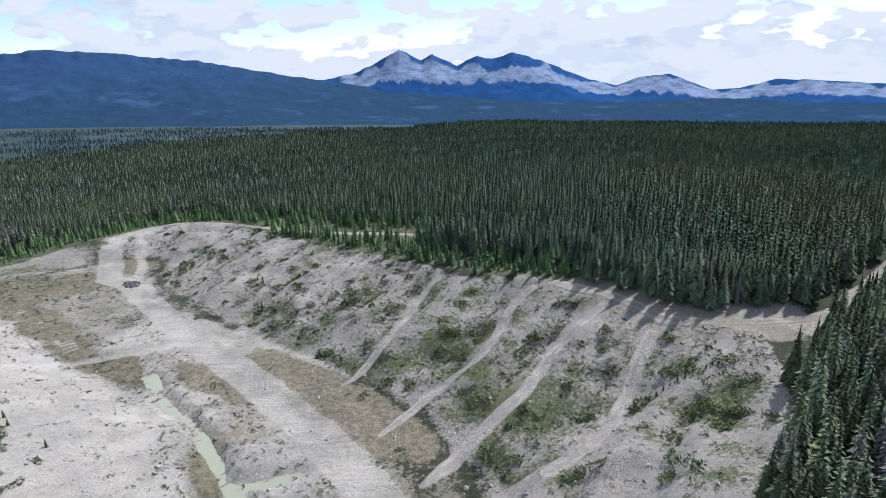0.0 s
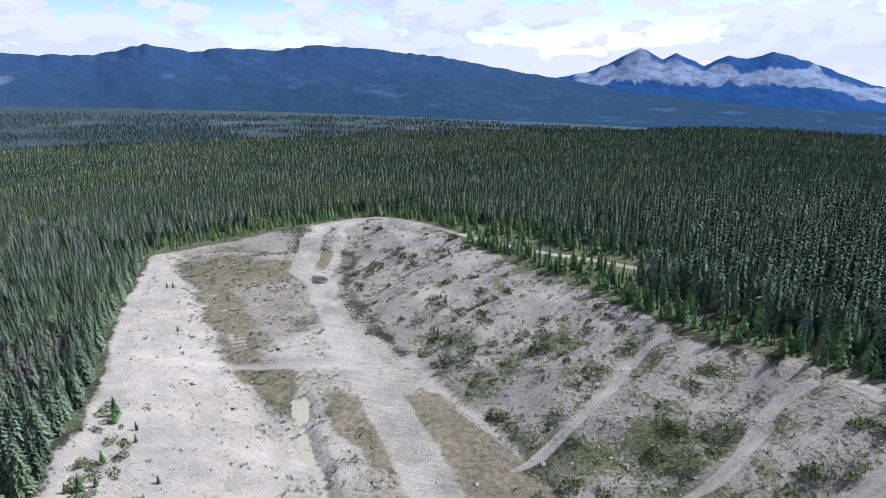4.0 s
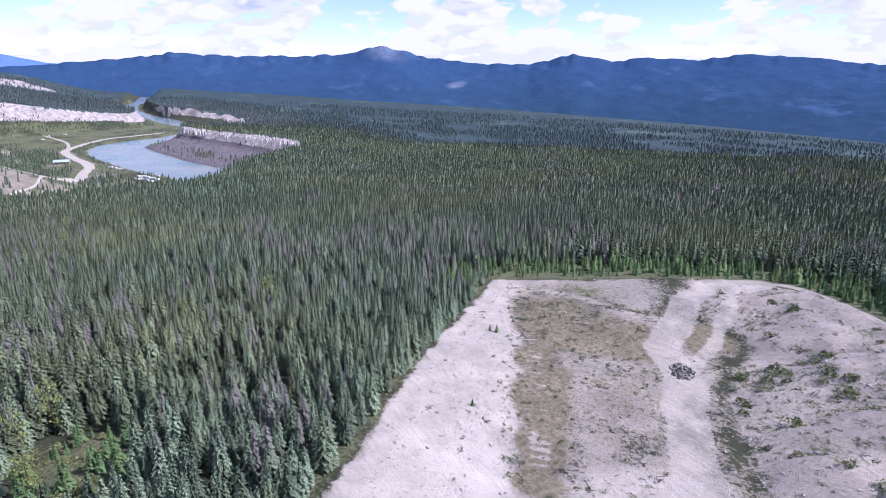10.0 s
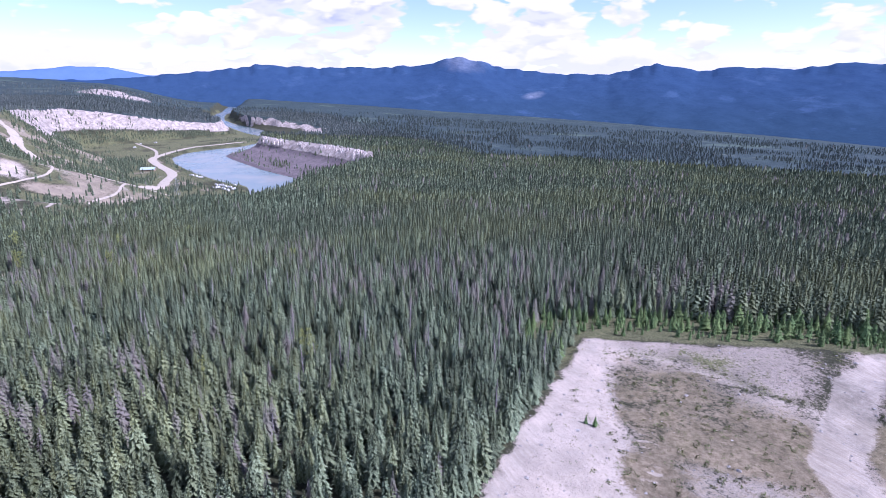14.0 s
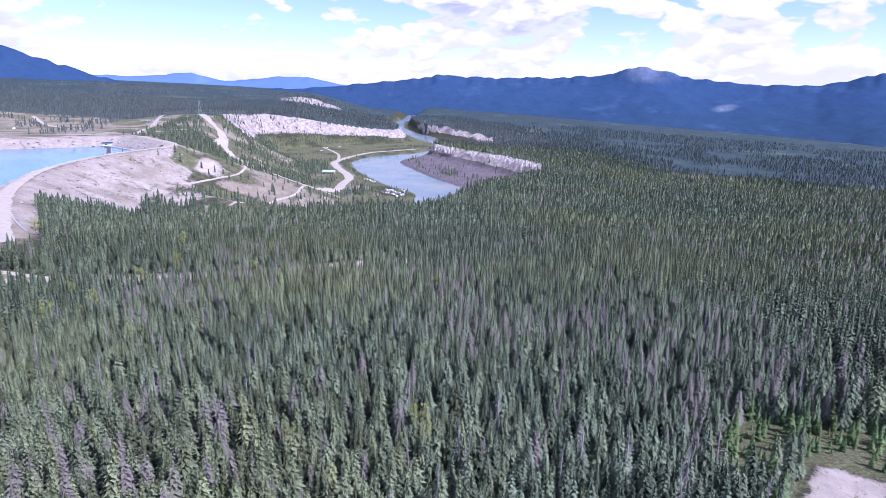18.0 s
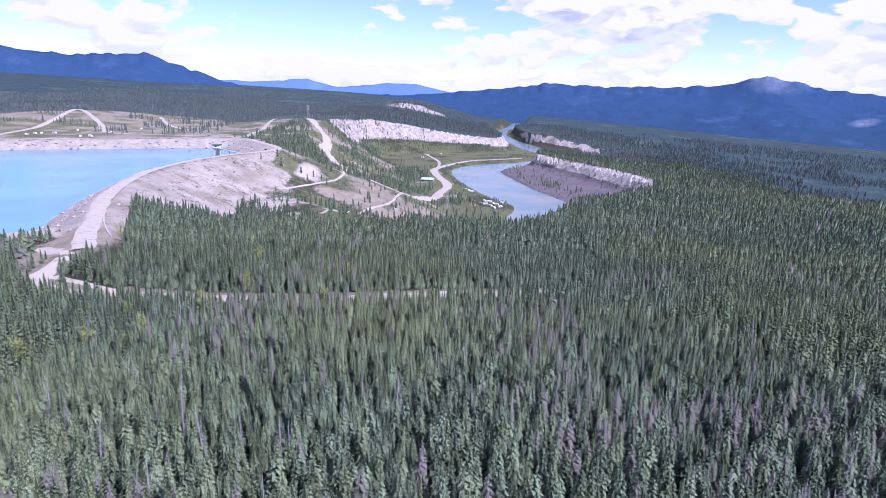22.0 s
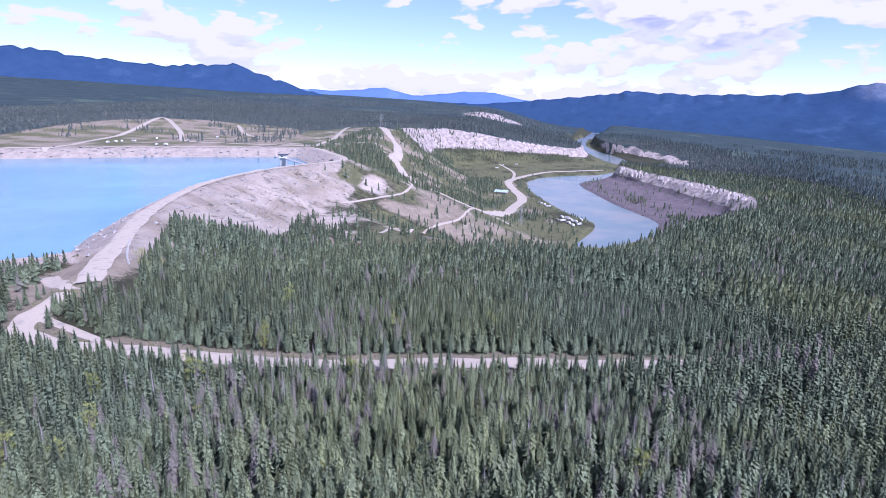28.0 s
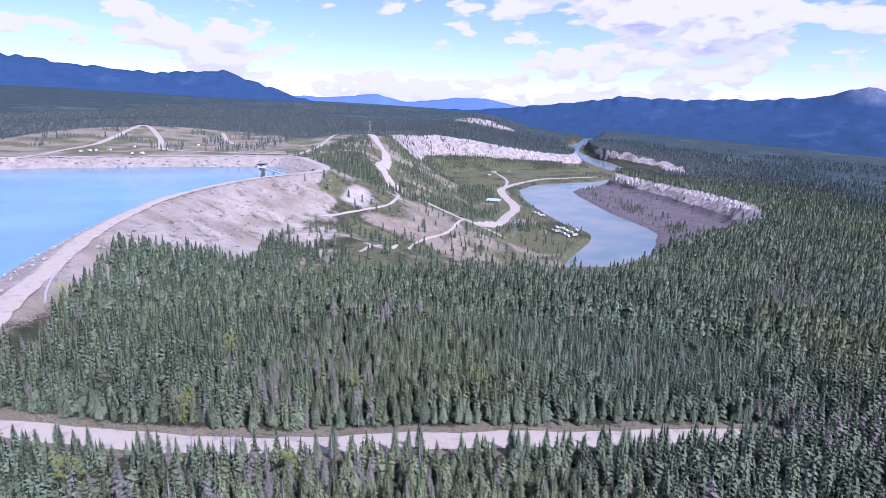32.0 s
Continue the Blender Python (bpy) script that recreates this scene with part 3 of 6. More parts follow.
gravel = bench * (0.86 + 0.16 * n4 + 0.12 * n1) + end_wall * (0.55 + 0.35 * n2) + in_floor * (0.52 + 0.16 * n1 + 0.12 * n4 - 0.1 * speckled + 0.5 * mud + 0.2 * white_run) + bank * 0.75 * wash
stony = np.maximum(bank * (0.85 - 0.15 * toe + 0.25 * n2 + 0.2 * n4), in_floor * (0.36 + 0.2 * n2 + 0.3 * speckled - 0.5 * mud))
stony = np.maximum(stony, end_wall * 0.7)
dirt = in_floor * (0.42 - 0.15 * n1 + 0.12 * n4 - 0.6 * mud) + bench * (0.10 + 0.2 * n2)
grass = in_floor * (0.08 + 0.12 * n2 + 0.16 * speckled - 0.3 * mud + 0.3 * (1 - step(-floor_sd, 0.5, 3)) * (1 - right)) + bank * (0.10 + 0.20 * toe + 0.34 * n1 + 0.2 * n4) * step(GX, -75, -30) + bank * (0.14 + 0.25 * n2) + end_wall * (0.36 + 0.4 * n1)
THICKETS = [(1.4, 107, 5, 4), (-12, 104, 7, 2.6), (-22, 108, 5, 2), (-16, 102, 5, 2), (5.7, 87.6, 5, 3), (18.6, 80.6, 6, 3), (25, 81.7, 4, 3), (12.3, 80, 4, 3), (21.8, 92.3, 6, 2.5), (29.5, 95.7, 4, 2), (6.7, 76.2, 4, 2.5), (8.6, 70.4, 4, 2.5), (35.5, 73.3, 6, 3), (42.7, 77.4, 5, 3), (27.8, 69.3, 4, 3), (29.4, 58.7, 4, 3), (18.3, 64.6, 4, 3), (-39, 133, 6, 2.5), (-3, 115.5, 5, 2)]
for x, y, a, b in THICKETS:
    grass += 0.26 * bank * patch(x, y, a, b, -52)
valley, vup = M["valley"], M["up"]
dam_face = step(GZ - plateau(GX, GY), 0.4, 1.6) * (~M["lake"]) * (GX < -345) * (1 - step(M["crest"], 60, 100)) * (GY < 60)
lake_bank = M["lake"] * (1 - step(M["shore"], 32, 42))
stony = np.maximum(stony, np.maximum(dam_face * (0.34 + 0.25 * n2 + 0.25 * n4 + 0.5 * np.exp(-((M['crest'] - 10) / 6) ** 2)), lake_bank))
BARE = [(-352, -58), (-428, -74), (-470, -52), (-458, 12), (-482, 78), (-478, 130), (-545, 186), (-700, 160), (-1300, 60), (-1300, -330), (-700, -200)]
bare = step(-signed(BARE), -6, 6) * (~M["lake"])
sand = 0.8 * np.exp(-(((GX + 575) / 50) ** 2 + ((GY + 42) / 26) ** 2)) + np.exp(-(((GX + 652) / 26) ** 2 + ((GY + 70) / 12) ** 2)) * 1.4 + np.exp(-(((GX + 700) / 22) ** 2 + ((GY + 48) / 10) ** 2))
gravel = np.maximum(gravel, np.maximum(bare * sand * 0.9, dam_face * (0.64 + 0.2 * n2)))
mid_river = np.interp(-GX, [640, 845, 905, 970, 1130, 1290, 1345, 1420, 1520, 1640], [150, 205, 215, 195, 155, 135, 155, 270, 330, 345])
flats = valley * (GY < mid_river) * (1 - step(vup, 0.3, 0.6)) * (GX < -600) * (GY < 330)
grass = np.maximum(grass, flats * (0.68 + 0.4 * n3 + 0.15 * n1))
dirt = np.maximum(dirt, dam_face * (0.44 + 0.2 * n1))
hillside = np.maximum(bare * (1 - dam_face), valley * step(vup, 0.02, 0.1) * (GY < 60) * (GX > -1450))
grass = np.maximum(grass, hillside * (0.56 + 0.45 * n3 + 0.2 * n1) - clip01(sand))
dirt = np.maximum(dirt, hillside * (0.36 - 0.5 * n3) - clip01(sand))
gravel = np.maximum(gravel, hillside * (0.36 + 0.6 * lattice(GX, GY, 19, 36)))
sandbar = valley * np.exp(-((M['river'] - 9) / 4) ** 2) * (GY > 185) * (GX > -1330) * (GX < -850)
gravel = np.maximum(gravel, sandbar)
back, _ = measure_line(GX, GY, BACK_ROAD)
grass = np.maximum(grass, (1 - in_pit) * (1 - step(back, 18, 30)) * (GY > 120) * 0.95)
grass = np.maximum(grass, (1 - in_pit) * (1 - step(rim_sd, 6, 12)) * (0.62 - 0.3 * step(GX, 20, 32) + 0.2 * n2))
dirt = np.maximum(dirt, (1 - in_pit) * (1 - step(rim_sd, 5, 9)) * (0.45 + 0.3 * step(GX, 20, 32)) * np.where((GX > 30) & (GY < 86), 0.3, 1.0))
end = measure_line(GX, GY, PIT_RIM[0:4])[0]
grass = np.maximum(grass, (1 - in_pit) * (1 - step(end, 17, 23)) * 0.85)
clearing = np.exp(-(((GX + 108) / 14) ** 2 + ((GY - 62) / 9) ** 2))
grass, dirt = np.maximum(grass, 0.8 * clearing), np.maximum(dirt, 0.5 * clearing)
verge = 1 - step(measure_line(GX, GY, FOREST_ROAD)[0], 5, 9)
grass, dirt = np.maximum(grass, verge * 0.5), np.maximum(dirt, verge * 0.75)
junction = np.exp(-(((GX + 332) / 26) ** 2 + ((GY + 50) / 17) ** 2)) * (~M["lake"])
dirt, gravel = np.maximum(dirt, 1.2 * junction), np.maximum(gravel, 0.9 * junction)
yard = (1 - step(measure_line(GX, GY, RIM_ROAD)[0], 5, 11)) * (1 - step(GX, 60, 72))
dirt = np.maximum(dirt, yard * 0.5)
gravel = np.maximum(gravel, yard * 0.7)
knoll = step(-np.hypot((GX + 1060) / 350, (GY + 470) / 250), -1.0, -0.8) * (~M["lake"])
grass = np.maximum(grass, knoll * (0.46 + 0.4 * n3 + 0.2 * n1))
dirt = np.maximum(dirt, knoll * (0.85 - 0.3 * n3))
attribute(ground_mesh, "moss", np.stack([clip01(in_floor * (0.12 + (0.66 + 0.22 * n2 + 0.18 * n4) * olive)), clip01(in_floor * (0.36 + (0.48 + 0.15 * n2 + 0.15 * n4) * brown + 0.15 * n1 - 0.3 * mud)), 0 * GX, 1 + 0 * GX], -1))
attribute(ground_mesh, "cover", np.stack([clip01(gravel), clip01(grass), clip01(dirt), clip01(M["road"])], -1))
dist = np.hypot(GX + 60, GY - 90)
# haze-tinted floor sets in between 800 and 1100 m out
hazy_woods = step(dist, 800, 1100) * (1 - valley) * (1 - knoll)
cliff = valley * ((GY > 190) * (GX < -800) * step(vup, 0.66, 0.78) * (GX > -1345) + (GX <= -1345) * (0.12 + 0.83 * step(vup, 0.42, 0.62)) * (1 - step(-GX, 2150, 2300)) * (~M["floor"]))
cliff = np.maximum(cliff, np.exp(-(((GX + 2585) / 52) ** 2 + ((GY + 75) / 135) ** 2) ** 2) * (0.8 + 0.5 * n3))
scree = valley * (GY > mid_river) * (M['river'] > 2) * (1 - step(vup, 0.66, 0.78)) * (GX > -1345) * (GX < -800)
attribute(ground_mesh, "far_cover", np.stack([clip01(hazy_woods), clip01(cliff), clip01(scree), clip01(stony)], -1))


def water_sheet(name, poly, z, mat, label):
    """A level sheet of water within an outline."""
    pts = [Vector((x, y, z)) for x, y in poly]
    tris = np.array(tessellate_polygon([pts]))
    verts = np.array([tuple(p) for p in pts])
    a, b, c = (verts[tris[:, k]] for k in range(3))
    turn = np.cross(b - a, c - a)[:, 2] < 0
    tris[turn] = tris[turn][:, ::-1]
    return tagged(new(name, mesh_from(name, verts, tris, False, mat)), label, "water", kind="structure")


water_sheet("lake_water", LAKE, -4.0, LAKE_WATER, "turquoise reservoir water behind the dam")
water_sheet("river_water", VALLEY_FLOOR, -76.0, RIVER_WATER, "grey blue river water in the valley")
water_sheet("pond_water", [(-66, 108), (-54, 108), (-16, 78), (-18, 62), (-34, 62)], 10.15, POND_WATER, "milky green puddle on the pit floor")


def road_material():
    mat, n, surf = material("gravel_road")
    pos = n.add("ShaderNodeNewGeometry").outputs["Position"]
    fine, mid = n.noise(pos, 1.5, 6.0, 0.65), n.noise(pos, 0.3, 4.0)
    color = n.mix(fine, (0.36, 0.316, 0.252), (0.52, 0.465, 0.382))
    color = n.mix(n.ramp(mid, 0.5, 0.75), color, (0.30, 0.28, 0.25))
    n.link(color, surf.inputs["Base Color"])
    surf.inputs["Roughness"].default_value = 0.95
    bump(n, surf, fine, 0.6, 0.1)
    return mat


ROAD = road_material()


def smooth_line(line, gap):
    """Points every gap metres along a curve through the line's corners."""
    p = np.array(line, float)
    p = np.vstack([2 * p[0] - p[1], p, 2 * p[-1] - p[-2]])
    out = []
    for a, b, c, d in zip(p[:-3], p[1:-2], p[2:-1], p[3:]):
        k = max(int(np.hypot(*(c - b)) / gap), 2)
        t = np.linspace(0, 1, k, endpoint=False)[:, None]
        out.append(0.5 * (2 * b + (c - a) * t + (2 * a - 5 * b + 4 * c - d) * t ** 2 + (3 * b - a - 3 * c + d) * t ** 3))
    return np.vstack(out + [p[-2:-1]])


def road_bed(line, half, gap, lift, label):
    """A strip of gravel laid on the ground, with worn uneven edges and two ruts."""
    c = smooth_line(line, gap)
    t = np.gradient(c, axis=0)
    t /= np.hypot(t[:, 0], t[:, 1])[:, None] + 1e-9
    side = np.stack([t[:, 1], -t[:, 0]], -1)
    across = np.array([-1, -0.72, -0.5, -0.25, 0, 0.25, 0.5, 0.72, 1.0])
    sink = np.array([-0.35, 0.0, -0.06, 0.0, 0.03, 0.0, -0.06, 0.0, -0.35])
    wide = half * (1 + 0.16 * lattice(c[:, 0], c[:, 1], 6, 71) + 0.12 * lattice(c[:, 0], c[:, 1], 2.5, 72))
    wide2 = half * (1 + 0.16 * lattice(c[:, 0], c[:, 1], 6, 73) + 0.12 * lattice(c[:, 0], c[:, 1], 2.5, 74))
    w = np.where(across[None] < 0, wide[:, None], wide2[:, None]) * across[None]
    if half < 1.75 and line[0][0] > -10:
        left = np.arange(len(c))[::-1] * gap
        w = w * np.clip(0.15 + left / 7.0, 0, 1)[:, None]
    X, Y = c[:, :1] + side[:, :1] * w, c[:, 1:] + side[:, 1:] * w
    Z = height_at(X, Y) + lift + sink[None] * (1 if lift < 0.3 else lift)
    if lift < 0.3:
        Z[0] -= 0.5
        Z[-1] -= 0.5
    soft = lift < 0.3 and line[0][0] > -250
    me = mesh_from("road", np.stack([X, Y, Z], -1).reshape(-1, 3), grid_faces(*X.shape)[:, ::-1], True, GROUND if soft else ROAD)
    if soft:
        worn = np.array([0.0, 0.16, 0.62, 0.46, 0.26, 0.46, 0.62, 0.16, 0.0])[None] + 0.3 * lattice(X, Y, 5, 75) + 0.2 * lattice(X, Y, 1.7, 76)
        yard_dirt = 0.55 if line is RIM_ROAD else 0.1
        attribute(me, "cover", np.stack([0 * X, 0 * X + 0.05, 0 * X + yard_dirt, clip01(worn)], -1))
        attribute(me, "far_cover", np.stack([0 * X, 0 * X, 0 * X, 0 * X + 0.85], -1))
    return tagged(new("road", me), label, "road", kind="structure")


for line, half, laid in ROADS:
    if laid:
        near = line[0][0] > -130
        road_bed(line, half, 1.5 if near else 3.0, 0.12 if near or line in (FOREST_ROAD, YARD_TRACK, INNER_TRACK) else 0.9 if line is HILL_ROAD else 0.55, "pale gravel track with worn edges" if half < 3 else "wide pale gravel road")

# ---- mountains ----
def skyline(azimuths, points):
    az, el = zip(*points)
    return np.interp(azimuths, az, el)


NEAR_RIDGE = [(-150, 2.6), (-140, 3.9), (-133, 3.9), (-130, 3.6), (-122, 2.9), (-117, 3.3), (-112.5, 1.7), (-108, 0.3), (-95, 0.2), (-88, 0.7), (-82, 1.4), (-76, 1.1), (-68, 1.25), (-64, 2.05), (-60, 1.1), (-55, 0.45), (-50.4, 0.4), (-46.5, 1.2), (-43, 0.6), (-40, 0.9), (-36.8, 0.65), (-32, 1.1), (-28, 0.75), (-21, 0.0), (-13.4, -1.5), (-5, -2.9), (4, -3.4), (14, -4.0), (24, -4.0), (40, -4.0), (60, -3.0), (90, -2.0)]
FAR_RIDGE = [(-118, 0.8), (-113, 1.6), (-109, 1.35), (-106.9, 1.4), (-103.8, 1.75), (-101, 0.9), (-96.5, 1.42), (-93.9, 1.4), (-91, 0.7), (-86, 0.5)]
ROCK_RIDGE = [(-14, -2.6), (-9, -1.6), (-7.9, -1.45), (-6.0, -0.6), (-3.6, 0.6), (-1.6, -0.3), (-0.6, 0.13), (1.7, -0.9), (3.5, -0.05), (4.8, -0.37), (6.7, 0.22), (9.4, -0.7), (13.5, -2.3), (16, -2.9), (17.9, -2.15), (20.4, -1.95), (23.9, -3.3), (26.1, -3.1), (28.7, -2.4), (31.7, -2.5), (36, -2.75), (46, -2.2), (60, -3.5)]


def ridge(name, points, foot, crest, step_deg, rows, foot_z, mat, label, rugged, bare=None):
    """A mountain side: rises from its foot to the crest that the skyline gives, falls behind."""
    az = np.arange(points[0][0], points[-1][0], step_deg)
    el = skyline(az, points)
    bend = np.clip(az, -140, 10)
    cx, cy, cz = (np.polyval(np.polyfit([-133, -60, 0], to, 2), bend) for to in ([-130, -45, 0], [97, 78, 12], [62, 64, 69]))
    s = np.linspace(0, 1.12, rows)[:, None]
    wobble = lattice(az * 60, az * 0 + 5, 500, 41) * 0.03
    r = foot + (crest - foot) * s * (1 + wobble)
    a = np.radians(az)[None, :]
    X, Y = cx + r * np.sin(a), cy + r * np.cos(a)
    top = cz + crest * np.tan(np.radians(el))
    reach = int(5 / step_deg)
    kernel = np.hanning(2 * reach + 3)[1:-1]
    broad = np.convolve(np.pad(top, reach, mode="edge"), kernel / kernel.sum(), "valid")
    crisp = np.clip(s, 0, 1) ** 4
    top = broad * (1 - crisp) + top * crisp
    rise = np.where(s <= 1, s ** 1.25, 1 - (s - 1) * 3)
    spur = (lattice(X, Y, 420, 42) * 0.5 + lattice(X, Y, 170, 43) * 0.3 + lattice(X, Y, 70, 44) * 0.16) * rugged * (top - foot_z)
    fade = np.sin(np.pi * np.clip(s, 0, 1)) ** 0.8
    Z = foot_z + (top - foot_z) * rise + spur * fade + lattice(az * 60, az * 0, 33, 45) * (top - foot_z) * 0.02 * (s > 0.9)
    me = mesh_from(name, np.stack([X, Y, Z], -1).reshape(-1, 3), grid_faces(*X.shape), True, mat)
    rock = np.zeros(X.shape) if bare is None else bare(az[None, :] + 0 * s, s + 0 * az[None, :]) + 0.0 * X
    attribute(me, "rock", np.stack([clip01(rock)] * 3 + [np.ones(X.shape)], -1))
    return tagged(new(name, me), label, "mountain", kind="structure")


# low, high, rock and foot colours hold the blue of distant air
def hazy_mountain_material(name, low, high, rock, foot=((0.019, 0.044, 0.086), (0.040, 0.077, 0.124))):
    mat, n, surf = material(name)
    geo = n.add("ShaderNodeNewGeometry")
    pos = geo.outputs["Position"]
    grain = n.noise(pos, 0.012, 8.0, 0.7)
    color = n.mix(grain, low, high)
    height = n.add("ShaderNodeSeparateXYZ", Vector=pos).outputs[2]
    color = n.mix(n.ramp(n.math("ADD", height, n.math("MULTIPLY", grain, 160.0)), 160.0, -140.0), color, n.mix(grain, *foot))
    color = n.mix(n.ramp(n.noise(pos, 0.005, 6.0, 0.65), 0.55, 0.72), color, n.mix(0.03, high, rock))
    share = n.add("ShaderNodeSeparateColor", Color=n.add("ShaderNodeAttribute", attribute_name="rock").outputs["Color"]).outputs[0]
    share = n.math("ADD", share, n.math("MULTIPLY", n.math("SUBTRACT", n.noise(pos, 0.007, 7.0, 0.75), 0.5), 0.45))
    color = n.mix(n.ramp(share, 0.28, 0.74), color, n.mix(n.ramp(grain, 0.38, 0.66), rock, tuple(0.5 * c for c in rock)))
    n.link(color, surf.inputs["Base Color"])
    surf.inputs["Roughness"].default_value = 0.95
    surf.inputs["Specular IOR Level"].default_value = 0.0
    bump(n, surf, n.noise(pos, 0.012, 6.0, 0.6), 0.5, 16.0)
    return mat


def peak_rock(az, s):
    """Pale bare faces between the tree line and the summits."""
    fingers = 0.06 * lattice(az * 60, s * 20, 40, 46) + 0.025 * lattice(az * 60, s * 20, 13, 47)
    ledge = 0.12 * lattice(az * 60, s * 0, 60, 48) + 0.03 * lattice(az * 60, s * 90, 20, 49)
    cap = 0.90 - 0.10 * np.exp(-((az - 5.5) / 3.5) ** 2)
    return step(s, 0.56 + fingers, 0.68 + fingers) * (0.95 - 0.62 * step(s, cap + ledge, cap + 0.06 + ledge)) * (1 - 0.25 * step(az, 14, 18)) * (1 - step(-az, 8, 10))


def ridge_rock(az, s):
    return 0.5 * step(s, 0.7, 0.95) * (np.exp(-((az + 63.5) / 3.5) ** 2) + 0.6 * np.exp(-((az + 46.5) / 2) ** 2) + 0.5 * np.exp(-((az + 82) / 3) ** 2)) + 0.55 * np.exp(-((az + 57.0) / 1.6) ** 2 - ((s - 0.72 - 0.03 * (az + 57)) / 0.06) ** 2)


# the blue of these colours is painted air haze, stronger further off
HAZY_WOODED = hazy_mountain_material("hazy_wooded_slope", (0.022, 0.050, 0.116), (0.046, 0.090, 0.174), (0.24, 0.28, 0.37))
HAZY_HILL = hazy_mountain_material("hazy_distant_hill", (0.09, 0.16, 0.33), (0.12, 0.20, 0.38), (0.3, 0.35, 0.45))
HAZY_ROCK = hazy_mountain_material("limestone", (0.020, 0.068, 0.205), (0.036, 0.098, 0.260), (0.25, 0.31, 0.44), ((0.019, 0.062, 0.176), (0.034, 0.090, 0.226)))
ridge("mountain_ridge", NEAR_RIDGE, 2700, 4250, 0.2, 56, -300, HAZY_WOODED, "dark forested mountain ridge with haze blue in its colour", 0.07, ridge_rock)
ridge("mountain_hills", FAR_RIDGE, 4200, 4600, 0.25, 14, -60, HAZY_HILL, "hills far beyond the plain, painted pale haze blue", 0.1)
ridge("mountain_peaks", ROCK_RIDGE, 3700, 4600, 0.1, 60, -300, HAZY_ROCK, "grey limestone peaks above dark forest, coloured with blue haze", 0.11, peak_rock)

# ---- trees ----
def spruce_shape(tiers, points, seed, width=0.135):
    """Skirts of drooping branches round a stem, one above another. Height 1."""
    rng = np.random.RandomState(seed)
    verts, faces = [], []
    for k in range(tiers):
        top = 1.0 - 0.95 * (k / tiers) ** 0.95
        low = max(1.0 - 0.95 * ((k + (1.35 if tiers < 10 else 1.7)) / tiers) ** 0.95 - 0.01, 0.02)
        full = (k + 1) / tiers
        radius = 0.012 + width * min(full ** 0.62, 1.12 - 0.25 * full) * rng.uniform(0.75, 1.2)
        base, spin = len(verts), rng.uniform(0, 6.3)
        ox, oy = rng.uniform(-0.012, 0.012, 2) * (1 if k else 0)
        verts.append((ox, oy, top))
        for i in range(points):
            a = spin + 2 * math.pi * (i + rng.uniform(-0.25, 0.25)) / points
            r = radius * (rng.uniform(0.85, 1.3) if i % 2 == 0 else rng.uniform(0.6, 0.88))
            drop = low - rng.uniform(0, 0.012) if i % 2 == 0 else low + (top - low) * rng.uniform(0.1, 0.45)
            verts.append((ox + r * math.cos(a), oy + r * math.sin(a), max(drop, 0.01)))
        for i in range(points):
            faces.append((base, base + 1 + i, base + 1 + (i + 1) % points))
    return np.array(verts), np.array(faces)


def spray_shape(sprays, seed, width=0.145, sides=7):
    """A slender core, coloured dark like crown shade, and many drooping branch sprays set round it in a spiral. Height
    1.
    """
    rng = np.random.RandomState(seed)
    verts, faces = [(0, 0, 0.985)], []
    for i in range(sides):
        a = 2 * math.pi * i / sides
        verts.append((0.60 * width * math.cos(a), 0.60 * width * math.sin(a), 0.03))
        faces.append((0, 1 + i, 1 + (i + 1) % sides))
    wide = math.sqrt(130 / sprays)
    lean = rng.uniform(0, 6.3)
    for k in range(sprays):
        f = ((k + rng.uniform(0.1, 0.9)) / sprays) ** 0.58
        full = 0.012 + width * min(f ** 0.66, 1.14 - 0.25 * f) * (1 + 0.12 * math.sin(9 * f + seed))
        a = 2.39996 * k + rng.uniform(-0.5, 0.5)
        out = full * rng.uniform(0.8, 1.25) * (1 + 0.1 * math.cos(a - lean))
        half = wide * (0.007 + 0.30 * full * rng.uniform(0.7, 1.25))
        z = 1.0 - 0.94 * f
        base, c, d = len(verts), math.cos(a), math.sin(a)
        inner = 0.38 * out
        tilt = rng.uniform(-0.25, 0.25) * half
        verts.append((inner * c - half * d, inner * d + half * c, z + 0.10 * full + tilt))
        verts.append((inner * c + half * d, inner * d - half * c, z + 0.10 * full - tilt))
        verts.append((out * c, out * d, max(z - (0.16 + 0.40 * rng.uniform(0, 1)) * full, 0.01)))
        faces.append((base, base + 2, base + 1))
    return np.array(verts), np.array(faces)


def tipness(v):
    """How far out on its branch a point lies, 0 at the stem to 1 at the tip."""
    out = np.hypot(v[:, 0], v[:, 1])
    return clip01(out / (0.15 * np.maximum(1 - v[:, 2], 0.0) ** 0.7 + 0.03))


